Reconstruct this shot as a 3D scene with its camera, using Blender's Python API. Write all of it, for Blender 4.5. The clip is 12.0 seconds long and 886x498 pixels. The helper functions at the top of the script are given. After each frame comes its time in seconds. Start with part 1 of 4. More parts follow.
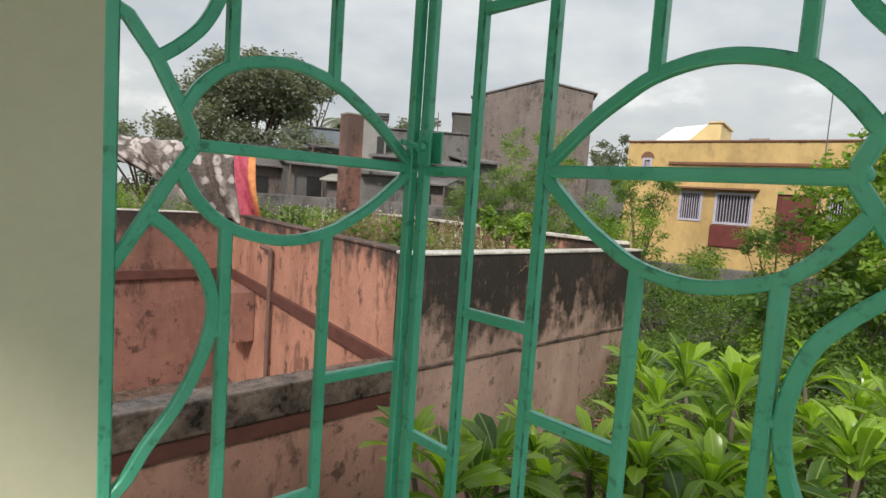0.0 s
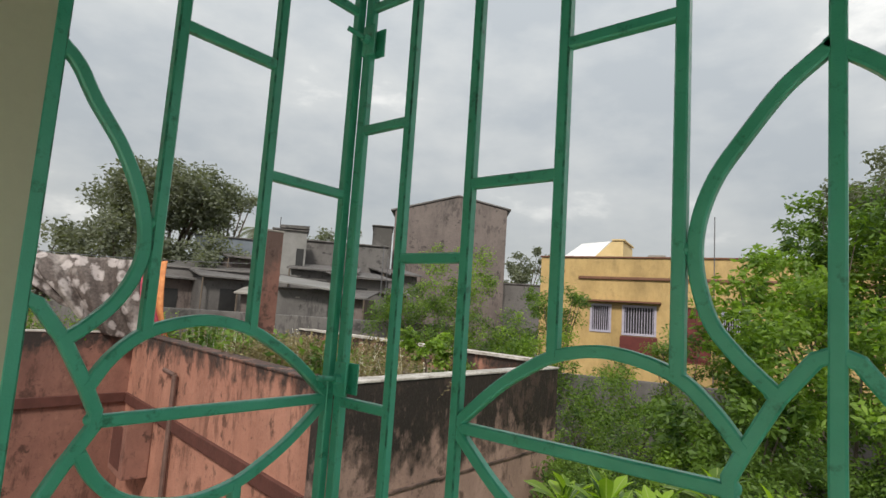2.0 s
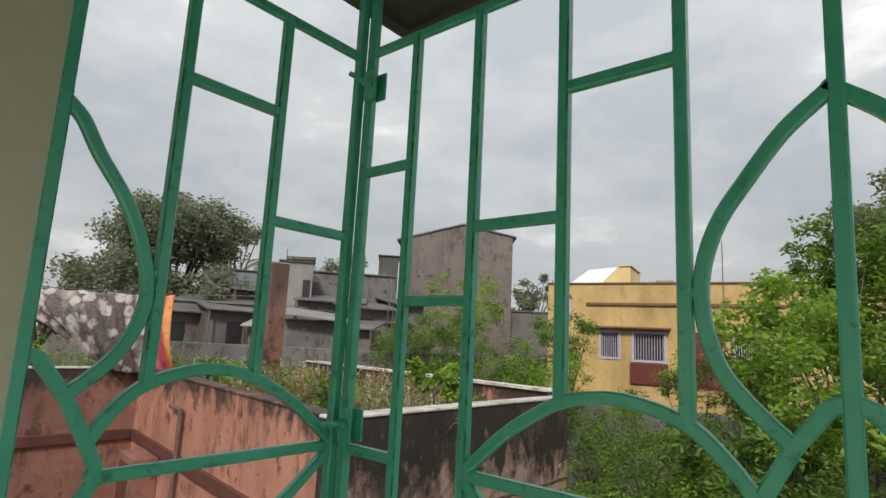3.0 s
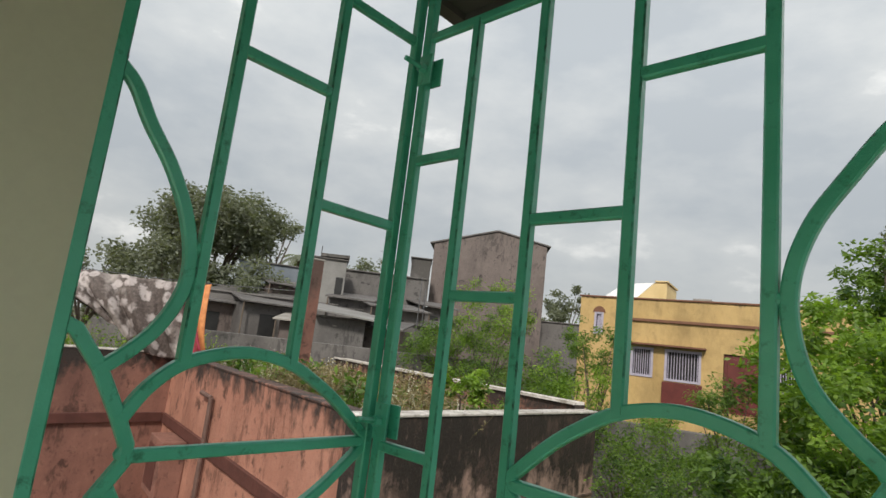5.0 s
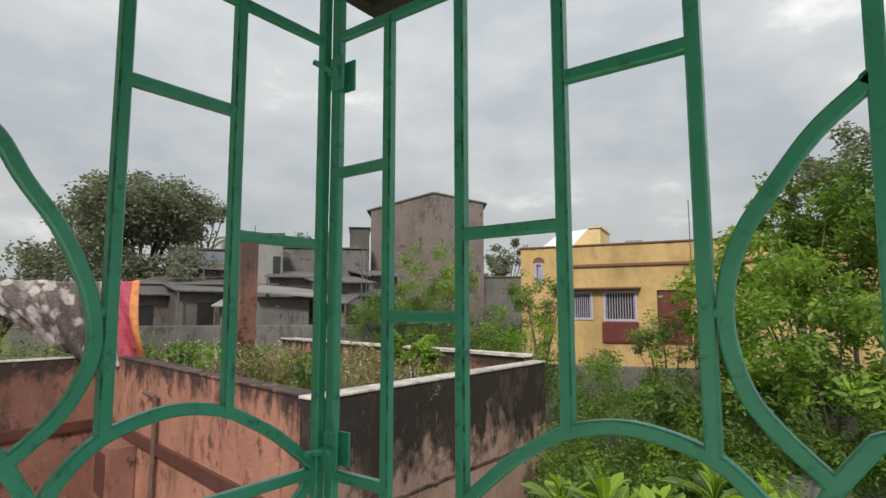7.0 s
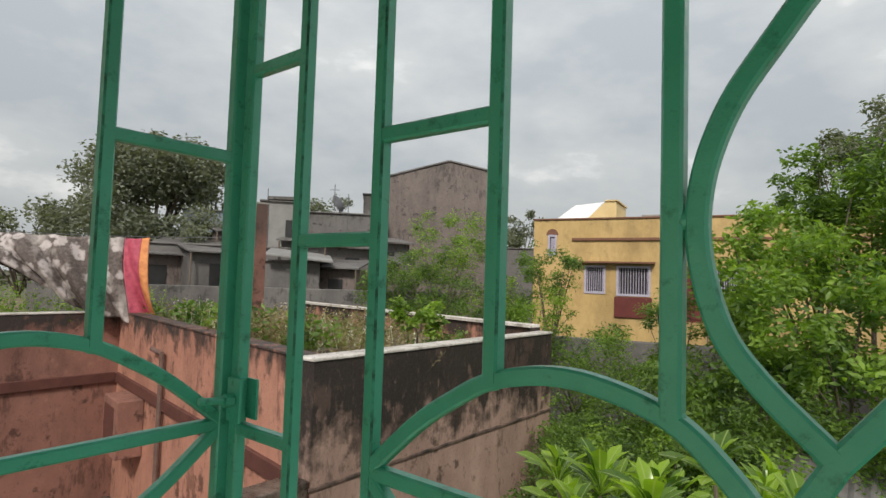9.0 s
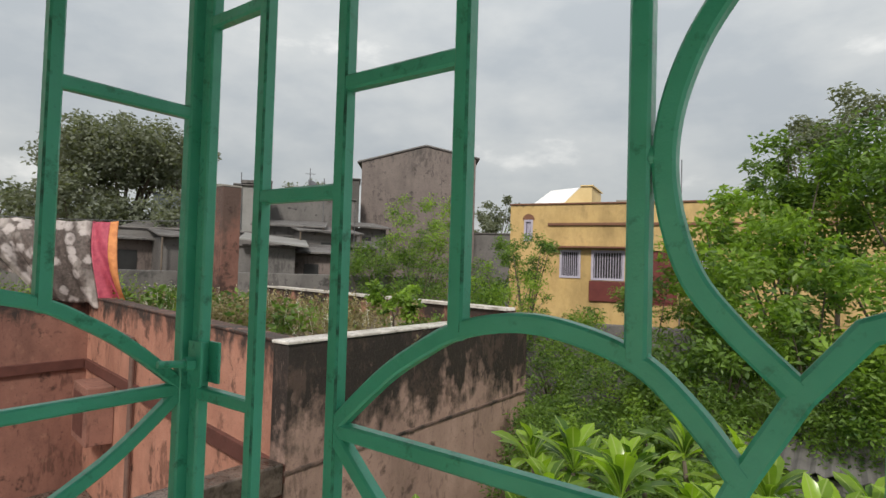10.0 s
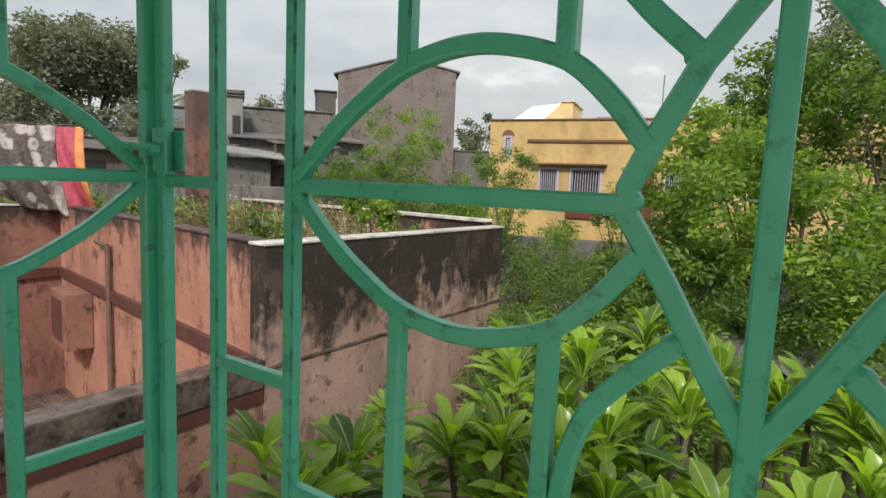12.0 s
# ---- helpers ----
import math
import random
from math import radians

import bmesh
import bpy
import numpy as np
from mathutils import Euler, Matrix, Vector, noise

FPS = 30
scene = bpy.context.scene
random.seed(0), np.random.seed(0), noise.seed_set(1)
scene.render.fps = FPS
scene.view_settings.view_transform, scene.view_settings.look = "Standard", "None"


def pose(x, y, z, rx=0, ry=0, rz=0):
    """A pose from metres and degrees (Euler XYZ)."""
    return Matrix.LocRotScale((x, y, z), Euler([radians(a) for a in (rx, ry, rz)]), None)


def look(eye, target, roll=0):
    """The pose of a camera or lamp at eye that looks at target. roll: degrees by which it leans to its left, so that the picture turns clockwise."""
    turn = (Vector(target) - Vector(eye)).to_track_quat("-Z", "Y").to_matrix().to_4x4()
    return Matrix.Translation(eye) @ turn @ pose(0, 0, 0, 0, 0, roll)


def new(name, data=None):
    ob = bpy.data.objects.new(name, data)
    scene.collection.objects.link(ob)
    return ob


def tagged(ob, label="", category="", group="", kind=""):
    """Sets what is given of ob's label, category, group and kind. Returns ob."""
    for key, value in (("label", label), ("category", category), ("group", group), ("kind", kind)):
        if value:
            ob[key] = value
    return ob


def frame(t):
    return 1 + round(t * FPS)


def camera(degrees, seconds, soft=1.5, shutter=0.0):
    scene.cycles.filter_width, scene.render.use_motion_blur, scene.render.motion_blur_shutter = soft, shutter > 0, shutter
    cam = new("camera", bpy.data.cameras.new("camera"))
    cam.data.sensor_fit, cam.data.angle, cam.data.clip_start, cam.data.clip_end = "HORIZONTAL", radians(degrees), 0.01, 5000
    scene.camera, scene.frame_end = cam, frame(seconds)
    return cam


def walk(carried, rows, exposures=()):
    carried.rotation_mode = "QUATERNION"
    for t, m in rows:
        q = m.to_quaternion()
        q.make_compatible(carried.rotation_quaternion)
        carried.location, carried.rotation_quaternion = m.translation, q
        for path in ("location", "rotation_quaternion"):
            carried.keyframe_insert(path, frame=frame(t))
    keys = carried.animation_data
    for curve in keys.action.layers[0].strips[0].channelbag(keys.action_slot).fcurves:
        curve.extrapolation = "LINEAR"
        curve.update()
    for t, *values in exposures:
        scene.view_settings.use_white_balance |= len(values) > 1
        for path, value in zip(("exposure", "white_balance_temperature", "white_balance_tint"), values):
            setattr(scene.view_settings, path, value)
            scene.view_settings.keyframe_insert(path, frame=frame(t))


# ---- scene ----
cam = camera(76.5, 12.0)
PATH = [
    (0, (0.798, -0.697, 1.379), (-0.652, 0.672, 1.211), 4.0),
    (0.5, (0.786, -0.709, 1.422), (-0.605, 0.727, 1.365), 4.0),
    (1, (0.809, -0.703, 1.502), (-0.537, 0.776, 1.533), 3.9),
    (1.5, (0.819, -0.726, 1.571), (-0.469, 0.799, 1.699), 3.9),
    (2, (0.82, -0.731, 1.61), (-0.439, 0.806, 1.837), 3.8),
    (2.5, (0.82, -0.748, 1.646), (-0.407, 0.802, 1.945), 3.2),
    (3, (0.822, -0.727, 1.635), (-0.45, 0.782, 1.96), 2.9),
    (5, (0.766, -0.706, 1.62), (-0.592, 0.724, 1.953), 6.6),
    (5.5, (0.756, -0.722, 1.665), (-0.564, 0.741, 2.006), 6.2),
    (6, (0.759, -0.738, 1.686), (-0.529, 0.759, 2.001), 4.4),
    (6.5, (0.754, -0.73, 1.701), (-0.496, 0.81, 1.965), 1.7),
    (7, (0.752, -0.683, 1.714), (-0.447, 0.904, 1.927), -0.1),
    (9, (0.743, -0.469, 1.657), (-0.503, 1.091, 1.765), 1.8),
    (9.5, (0.736, -0.444, 1.635), (-0.499, 1.127, 1.714), 1.7),
    (10, (0.742, -0.446, 1.621), (-0.44, 1.167, 1.681), 1.7),
    (10.5, (0.755, -0.451, 1.553), (-0.382, 1.194, 1.552), 2.0),
    (11, (0.764, -0.467, 1.497), (-0.352, 1.191, 1.425), 2.4),
    (11.5, (0.776, -0.463, 1.466), (-0.338, 1.192, 1.328), 2.6),
    (12, (0.796, -0.459, 1.44), (-0.31, 1.193, 1.222), 2.4),
]
walk(cam, [(t, look(eye, target, roll)) for t, eye, target, roll in PATH],
     exposures=((0.0, 0.26), (0.5, 0.22), (1.2, 0.14), (2.0, 0.0), (7.0, 0.0), (9.0, 0.0), (10.0, 0.0), (10.5, 0.04), (11.2, 0.15), (12.0, 0.26)))

# ---- world, sun ----
SUN_AZ, SUN_EL = -58.0, 42.0
world = bpy.data.worlds.new("overcast_sky")
scene.world = world
world.use_nodes = True
wn, wl = world.node_tree.nodes, world.node_tree.links
wn.clear()
w_out = wn.new("ShaderNodeOutputWorld")
sky = wn.new("ShaderNodeTexSky")
sky.sky_type, sky.sun_disc = "NISHITA", False
sky.sun_elevation, sky.sun_rotation = radians(SUN_EL), radians(90 - SUN_AZ)
sky.dust_density = 4.0
sky_bg = wn.new("ShaderNodeBackground")
sky_bg.inputs["Strength"].default_value = 0.07
wl.new(sky.outputs[0], sky_bg.inputs["Color"])
w_tc = wn.new("ShaderNodeTexCoord")
w_map = wn.new("ShaderNodeMapping")
w_map.inputs["Scale"].default_value = (1.0, 1.0, 2.2)
w_map.inputs["Location"].default_value = (0.35, 0.1, 0.2)
w_noise = wn.new("ShaderNodeTexNoise")
w_noise.inputs["Scale"].default_value = 2.6
w_noise.inputs["Detail"].default_value = 7.0
w_noise.inputs["Roughness"].default_value = 0.55
w_ramp = wn.new("ShaderNodeValToRGB")
w_ramp.color_ramp.elements[0].position, w_ramp.color_ramp.elements[0].color = 0.38, (0.47, 0.505, 0.53, 1)
w_ramp.color_ramp.elements[1].position, w_ramp.color_ramp.elements[1].color = 0.66, (1.0, 0.99, 0.95, 1)
w_mid = w_ramp.color_ramp.elements.new(0.56)
w_mid.color = (0.62, 0.64, 0.638, 1)
wl.new(w_tc.outputs["Generated"], w_map.inputs["Vector"])
wl.new(w_map.outputs[0], w_noise.inputs["Vector"])
wl.new(w_noise.outputs[0], w_ramp.inputs[0])
cloud_bg = wn.new("ShaderNodeBackground")
cloud_bg.inputs["Strength"].default_value = 1.22
w_sep = wn.new("ShaderNodeSeparateXYZ")
wl.new(w_tc.outputs["Generated"], w_sep.inputs[0])
w_rise = wn.new("ShaderNodeMapRange")   # rain-grey horizon, lighter cloud above
w_rise.inputs["From Min"].default_value, w_rise.inputs["From Max"].default_value = 0.04, 0.50
w_rise.inputs["To Min"].default_value, w_rise.inputs["To Max"].default_value = 0.74, 1.10
wl.new(w_sep.outputs[2], w_rise.inputs[0])
w_dim = wn.new("ShaderNodeVectorMath")
w_dim.operation = "SCALE"
wl.new(w_ramp.outputs[0], w_dim.inputs[0])
wl.new(w_rise.outputs[0], w_dim.inputs["Scale"])
wl.new(w_dim.outputs[0], cloud_bg.inputs["Color"])
w_mix = wn.new("ShaderNodeMixShader")
w_mix.inputs[0].default_value = 0.88
wl.new(sky_bg.outputs[0], w_mix.inputs[1])
wl.new(cloud_bg.outputs[0], w_mix.inputs[2])
wl.new(w_mix.outputs[0], w_out.inputs["Surface"])

sun_data = bpy.data.lights.new("sun", "SUN")
sun_data.energy, sun_data.angle, sun_data.color = 3.3, radians(9), (1.0, 0.95, 0.86)
sun = new("sun", sun_data)
sun_way = Vector((math.cos(radians(SUN_AZ)) * math.cos(radians(SUN_EL)), math.sin(radians(SUN_AZ)) * math.cos(radians(SUN_EL)), math.sin(radians(SUN_EL))))
sun.matrix_world = look(sun_way * 60, (0, 0, 0))
scene.view_settings.exposure = 0.0


# ---- materials ----
class Nodes:
    """A material's node tree with short ways to add to it."""

    def __init__(self, name):
        self.m = bpy.data.materials.new(name)
        self.m.use_nodes = True
        self.n, self.l = self.m.node_tree.nodes, self.m.node_tree.links
        self.bsdf = self.n["Principled BSDF"]
        self.out = self.n["Material Output"]
        self.tc = self.n.new("ShaderNodeTexCoord")

    def noise(self, scale, detail=5.0, rough=0.6, stretch=(1, 1, 1), shift=(0, 0, 0)):
        mp = self.n.new("ShaderNodeMapping")
        mp.inputs["Scale"].default_value = stretch
        mp.inputs["Location"].default_value = shift
        self.l.new(self.tc.outputs["Object"], mp.inputs["Vector"])
        t = self.n.new("ShaderNodeTexNoise")
        t.inputs["Scale"].default_value = scale
        t.inputs["Detail"].default_value = detail
        t.inputs["Roughness"].default_value = rough
        self.l.new(mp.outputs[0], t.inputs["Vector"])
        return t.outputs[0]

    def ramp(self, fac, *stops):
        r = self.n.new("ShaderNodeValToRGB")
        e = r.color_ramp.elements
        for i, (p, c) in enumerate(stops):
            el = e[i] if i < 2 else e.new(p)
            el.position = p
            el.color = (c, c, c, 1) if isinstance(c, (int, float)) else (*c, 1)
        self.l.new(fac, r.inputs[0])
        return r.outputs[0]

    def mix(self, fac, a, b, blend="MIX"):
        x = self.n.new("ShaderNodeMix")
        x.data_type, x.blend_type = "RGBA", blend
        for sock, v in ((x.inputs[0], fac), (x.inputs[6], a), (x.inputs[7], b)):
            if hasattr(v, "is_linked"):
                self.l.new(v, sock)
            elif isinstance(v, (int, float)):
                sock.default_value = v if sock == x.inputs[0] else (v, v, v, 1)
            else:
                sock.default_value = (*v, 1)
        return x.outputs[2]

    def maths(self, op, a, b=0.0, clamp=False):
        x = self.n.new("ShaderNodeMath")
        x.operation, x.use_clamp = op, clamp
        for sock, v in ((x.inputs[0], a), (x.inputs[1], b)):
            if hasattr(v, "is_linked"):
                self.l.new(v, sock)
            else:
                sock.default_value = v
        return x.outputs[0]

    def axis(self, k):
        s = self.n.new("ShaderNodeSeparateXYZ")
        self.l.new(self.tc.outputs["Object"], s.inputs[0])
        return s.outputs[k]

    def random(self):
        return self.n.new("ShaderNodeObjectInfo").outputs["Random"]

    def island(self):
        return self.n.new("ShaderNodeNewGeometry").outputs["Random Per Island"]

    def set(self, colour=None, rough=None, metal=None, bump=None, strength=0.3, distance=0.01):
        for key, v in (("Base Color", colour), ("Roughness", rough), ("Metallic", metal)):
            if v is None:
                continue
            if hasattr(v, "is_linked"):
                self.l.new(v, self.bsdf.inputs[key])
            else:
                self.bsdf.inputs[key].default_value = (*v, 1) if key == "Base Color" else v
        if bump is not None:
            b = self.n.new("ShaderNodeBump")
            b.inputs["Strength"].default_value, b.inputs["Distance"].default_value = strength, distance
            self.l.new(bump, b.inputs["Height"])
            self.l.new(b.outputs[0], self.bsdf.inputs["Normal"])
        return self.m


def plain(name, c1, c2, scale=6.0, rough=0.7, bump=0.2, fine=60.0, metal=0.0, distance=0.004, stretch=(1, 1, 1)):
    """Two colours mingled at two scales, with a fine relief."""
    k = Nodes(name)
    big, small = k.noise(scale, 4, stretch=stretch), k.noise(fine, 4, stretch=stretch)
    f = k.maths("ADD", k.maths("MULTIPLY", big, 0.7), k.maths("MULTIPLY", small, 0.3))
    col = k.ramp(f, (0.36, c1), (0.64, c2))
    return k.set(col, k.ramp(small, (0.3, max(rough - 0.12, 0)), (0.7, min(rough + 0.12, 1))), metal, f, bump, distance)


def grille_paint():
    k = Nodes("green_gloss_paint")
    big, small, blot = k.noise(9, 4), k.noise(90, 3), k.noise(38, 5, 0.7)
    col = k.ramp(big, (0.3, (0.058, 0.405, 0.258)), (0.7, (0.095, 0.505, 0.345)))
    dirt = k.ramp(blot, (0.57, 0.0), (0.72, 0.75))
    col = k.mix(dirt, col, (0.018, 0.13, 0.075))
    k.bsdf.inputs["Coat Weight"].default_value = 0.35
    k.bsdf.inputs["Coat Roughness"].default_value = 0.24
    return k.set(col, k.ramp(small, (0.3, 0.28), (0.7, 0.48)), 0.0, k.maths("ADD", small, blot), 0.5, 0.002)


def grime_paint():
    """Dark grime in the worn edge of a bar, broken by paint."""
    k = Nodes("grimy_green_edge")
    f = k.ramp(k.noise(26, 5, 0.7), (0.38, 0.0), (0.54, 1.0))
    col = k.mix(f, (0.014, 0.090, 0.055), (0.050, 0.36, 0.23))
    return k.set(col, 0.6, 0.0, k.noise(120, 3), 0.4, 0.002)


def stucco(name, c1, c2, mould_top, mould_depth, amount, mould=(0.022, 0.019, 0.017), wear=(0.42, 0.24, 0.17), dirt=1.0):
    """Lime-washed plaster, with black mould running down from the top and bare patches."""
    k = Nodes(name)
    big, mid, small = k.noise(0.9, 5), k.noise(5, 6, 0.65), k.noise(45, 4)
    run = k.noise(2.6, 6, 0.62, stretch=(1, 1, 0.22))
    blot = k.noise(1.7, 7, 0.7, shift=(3.1, 1.7, 0.4))
    col = k.ramp(k.maths("ADD", k.maths("MULTIPLY", big, 0.6), k.maths("MULTIPLY", mid, 0.4)), (0.35, c1), (0.66, c2))
    col = k.mix(k.ramp(mid, (0.60, 0.0), (0.72, 0.55)), col, wear)
    grime = k.ramp(k.noise(0.75, 6, 0.68, stretch=(1, 1, 0.45), shift=(5.3, 2.1, 0.7)), (0.44, 0.0), (0.66, 0.60))
    col = k.mix(grime, col, tuple(0.45 * c for c in c1))
    down = k.maths("DIVIDE", k.maths("SUBTRACT", mould_top, k.axis(2)), mould_depth)
    f = k.maths("SUBTRACT", k.maths("ADD", run, amount), k.maths("MULTIPLY", down, 0.42))
    f = k.maths("ADD", f, k.maths("MULTIPLY", k.maths("SUBTRACT", mid, 0.5), 0.75))
    mask = k.ramp(f, (0.47, 0.0), (0.56, 0.45), (0.70, 0.96))
    col = k.mix(mask, col, mould)
    spots = k.ramp(k.maths("ADD", k.maths("MULTIPLY", blot, 0.6), k.maths("MULTIPLY", mid, 0.4)), (0.550, 0.0), (0.605, 0.85 * dirt))
    col = k.mix(spots, col, tuple(0.22 * c for c in c1))
    streak = k.maths("ADD", k.maths("MULTIPLY", k.noise(7, 6, 0.68, stretch=(1, 1, 0.28)), 0.50), k.maths("MULTIPLY", k.noise(1.1, 4, 0.6, shift=(7.7, 0.3, 2.2)), 0.50))
    col = k.mix(k.ramp(streak, (0.545, 0.0), (0.60, 0.65 * dirt)), col, tuple(0.30 * c for c in c1))
    fleck = k.ramp(k.noise(22, 6, 0.75, shift=(1.3, 4.1, 0.9)), (0.57, 0.0), (0.68, 0.6 * dirt))
    col = k.mix(fleck, col, tuple(0.30 * c for c in c1))
    pale = k.ramp(k.noise(13, 6, 0.7, stretch=(1, 1, 0.3), shift=(0.9, 2.6, 5.2)), (0.60, 0.0), (0.70, 0.35))
    col = k.mix(pale, col, c2)
    return k.set(col, k.ramp(small, (0.3, 0.5), (0.7, 0.8)), 0.0, k.maths("ADD", k.maths("MULTIPLY", mid, 1.0), k.maths("MULTIPLY", small, 0.3)), 0.6, 0.025)


def leaf_mat(name, dark, light, rough=0.4, glow=0.35, per_object=False):
    """Leaf green that varies from leaf to leaf and lets light through."""
    k = Nodes(name)
    f = k.random() if per_object else k.island()
    if per_object:
        mixed = k.maths("ADD", k.maths("MULTIPLY", f, 0.75), k.maths("MULTIPLY", k.noise(7, 3), 0.25))
    else:
        mixed = k.maths("ADD", k.maths("MULTIPLY", f, 0.40), k.maths("MULTIPLY", k.ramp(k.noise(1.9, 3), (0.36, 0.0), (0.64, 1.0)), 0.60))
    col = k.ramp(mixed, (0.08, dark), (0.9, light))
    if per_object:   # pale rib along the middle
        rib = k.ramp(k.maths("ABSOLUTE", k.axis(1), 0.0), (0.006, 0.75), (0.016, 0.0))
        col = k.mix(rib, col, (0.38, 0.46, 0.16))
    k.set(col, rough, 0.0)
    tr = k.n.new("ShaderNodeBsdfTranslucent")
    k.l.new(k.mix(1.0, col, (1.5, 1.6, 0.55), "MULTIPLY"), tr.inputs["Color"])
    mx = k.n.new("ShaderNodeMixShader")
    mx.inputs[0].default_value = glow
    k.l.new(k.bsdf.outputs[0], mx.inputs[1])
    k.l.new(tr.outputs[0], mx.inputs[2])
    k.l.new(mx.outputs[0], k.out.inputs["Surface"])
    return k.m


GREEN = grille_paint()
GRIME = grime_paint()
HOUSE_WALL = plain("beige_wall_paint", (0.53, 0.52, 0.385), (0.60, 0.59, 0.44), 2.5, 0.55, 0.15, 70)
CEMENT = plain("grey_cement", (0.20, 0.185, 0.165), (0.32, 0.30, 0.27), 2.0, 0.8, 0.3, 40)
SOFFIT = plain("sooty_cement_soffit", (0.085, 0.078, 0.075), (0.15, 0.14, 0.135), 2.0, 0.85, 0.3, 30)
# made pale to reflect light up onto the bars and wall
FLOOR = plain("pale_bounce_cement", (0.58, 0.56, 0.52), (0.68, 0.66, 0.61), 3.0, 0.5, 0.1, 40)
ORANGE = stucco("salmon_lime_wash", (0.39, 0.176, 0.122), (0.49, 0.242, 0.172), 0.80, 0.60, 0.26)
# the same salmon wash, darkened in colour for faces in weaker light
ORANGE_SHADE = stucco("shaded_salmon_wash", (0.23, 0.107, 0.082), (0.31, 0.152, 0.115), 0.80, 0.60, 0.36)
PINK_DARK = stucco("mouldy_pink_plaster", (0.33, 0.215, 0.175), (0.44, 0.30, 0.245), 0.80, 0.95, 0.56, mould=(0.012, 0.010, 0.009))
LOW_WALL = stucco("damp_plaster", (0.40, 0.215, 0.165), (0.50, 0.285, 0.215), -0.48, 0.5, 0.38, mould=(0.035, 0.030, 0.025))
BAND = plain("dark_red_band", (0.075, 0.028, 0.022), (0.12, 0.045, 0.035), 4.0, 0.6, 0.3, 40)
COPING = plain("wet_pale_cement", (0.30, 0.265, 0.235), (0.74, 0.70, 0.66), 3.2, 0.35, 0.5, 19)
ROOF_SOIL = plain("mossy_roof", (0.10, 0.075, 0.05), (0.20, 0.15, 0.10), 1.5, 0.9, 0.6, 12, distance=0.03)
GROUND = plain("damp_earth_and_grass", (0.05, 0.06, 0.025), (0.12, 0.10, 0.06), 0.35, 0.9, 0.6, 5, distance=0.05)
YELLOW = stucco("yellow_lime_wash", (0.47, 0.315, 0.122), (0.57, 0.395, 0.17), 4.3, 0.35, -0.03, mould=(0.10, 0.07, 0.04), wear=(0.62, 0.42, 0.16), dirt=0.25)
YELLOW_TOP = plain("pale_yellow_wash", (0.62, 0.46, 0.22), (0.72, 0.55, 0.28), 2.0, 0.7, 0.2)
WET_COPING = plain("wet_black_coping", (0.014, 0.012, 0.010), (0.17, 0.13, 0.108), 3.4, 0.30, 0.9, 18, distance=0.03)
LEDGE = plain("stained_ledge", (0.014, 0.012, 0.011), (0.20, 0.13, 0.105), 4.0, 0.7, 0.6, 26)
BROWN = plain("brown_moulding_paint", (0.14, 0.06, 0.035), (0.20, 0.09, 0.05), 3.0, 0.6, 0.2)
MAROON = plain("maroon_painted_wood", (0.105, 0.024, 0.022), (0.15, 0.036, 0.030), 3.0, 0.45, 0.2)
# near-white base colour stands in for the glint on wet tin
TIN = plain("glint_white_tin", (0.66, 0.66, 0.66), (0.82, 0.81, 0.79), 2.0, 0.3, 0.1, 30)
GREY_BRICK = stucco("grey_weathered_brick", (0.125, 0.098, 0.090), (0.18, 0.145, 0.132), 8.2, 2.5, 0.06, mould=(0.07, 0.06, 0.055), wear=(0.25, 0.20, 0.18))
# weathered render, base colour lifted to paint in haze on far walls
DARK_WALL = stucco("hazed_weathered_render", (0.105, 0.097, 0.094), (0.16, 0.148, 0.142), 4.5, 1.6, 0.05, mould=(0.06, 0.055, 0.05), wear=(0.15, 0.135, 0.13))
PALE_WALL = plain("pale_grey_render", (0.17, 0.165, 0.16), (0.26, 0.255, 0.245), 1.2, 0.75, 0.2, 20)
BLUE_WALL = plain("blue_grey_render", (0.12, 0.145, 0.175), (0.20, 0.225, 0.255), 1.2, 0.75, 0.2, 20)
# near-black colour stands in for the shade inside windows and doorways
DARK = plain("unlit_interior_black", (0.015, 0.015, 0.016), (0.03, 0.03, 0.03), 3, 0.4, 0.05)
IRON = plain("dull_iron", (0.10, 0.10, 0.11), (0.20, 0.20, 0.21), 20, 0.5, 0.2, 90, 0.6)
LILAC = plain("lilac_window_paint", (0.36, 0.33, 0.42), (0.46, 0.43, 0.50), 6, 0.5, 0.1)
PIPE = plain("old_iron_pipe", (0.10, 0.06, 0.05), (0.17, 0.10, 0.08), 8, 0.6, 0.3, 60)
PILLAR = stucco("rain_streaked_pillar", (0.17, 0.078, 0.06), (0.26, 0.125, 0.095), 3.2, 1.6, 0.26, mould=(0.09, 0.055, 0.045))
BARK = plain("grey_brown_bark", (0.085, 0.065, 0.05), (0.17, 0.135, 0.105), 7, 0.85, 0.7, 40, distance=0.02, stretch=(1, 1, 0.3))
LEAF_BIG = leaf_mat("frangipani_leaf", (0.034, 0.088, 0.022), (0.32, 0.48, 0.050), 0.25, 0.50, True)
LEAF_BRIGHT = leaf_mat("fresh_leaf", (0.045, 0.105, 0.020), (0.27, 0.40, 0.06), 0.5, 0.5)
LEAF_MID = leaf_mat("mid_leaf", (0.030, 0.070, 0.018), (0.19, 0.30, 0.055), 0.55, 0.48)
# leaf green lifted and greyed to paint in the distant haze
LEAF_DARK = leaf_mat("hazed_dark_leaf", (0.115, 0.132, 0.098), (0.19, 0.205, 0.155), 0.7, 0.35)
WEED = leaf_mat("dry_weed", (0.070, 0.055, 0.026), (0.34, 0.285, 0.155), 0.6, 0.3)
WHITE_FLOWER = leaf_mat("white_flower", (0.50, 0.50, 0.44), (0.78, 0.77, 0.70), 0.6, 0.2)
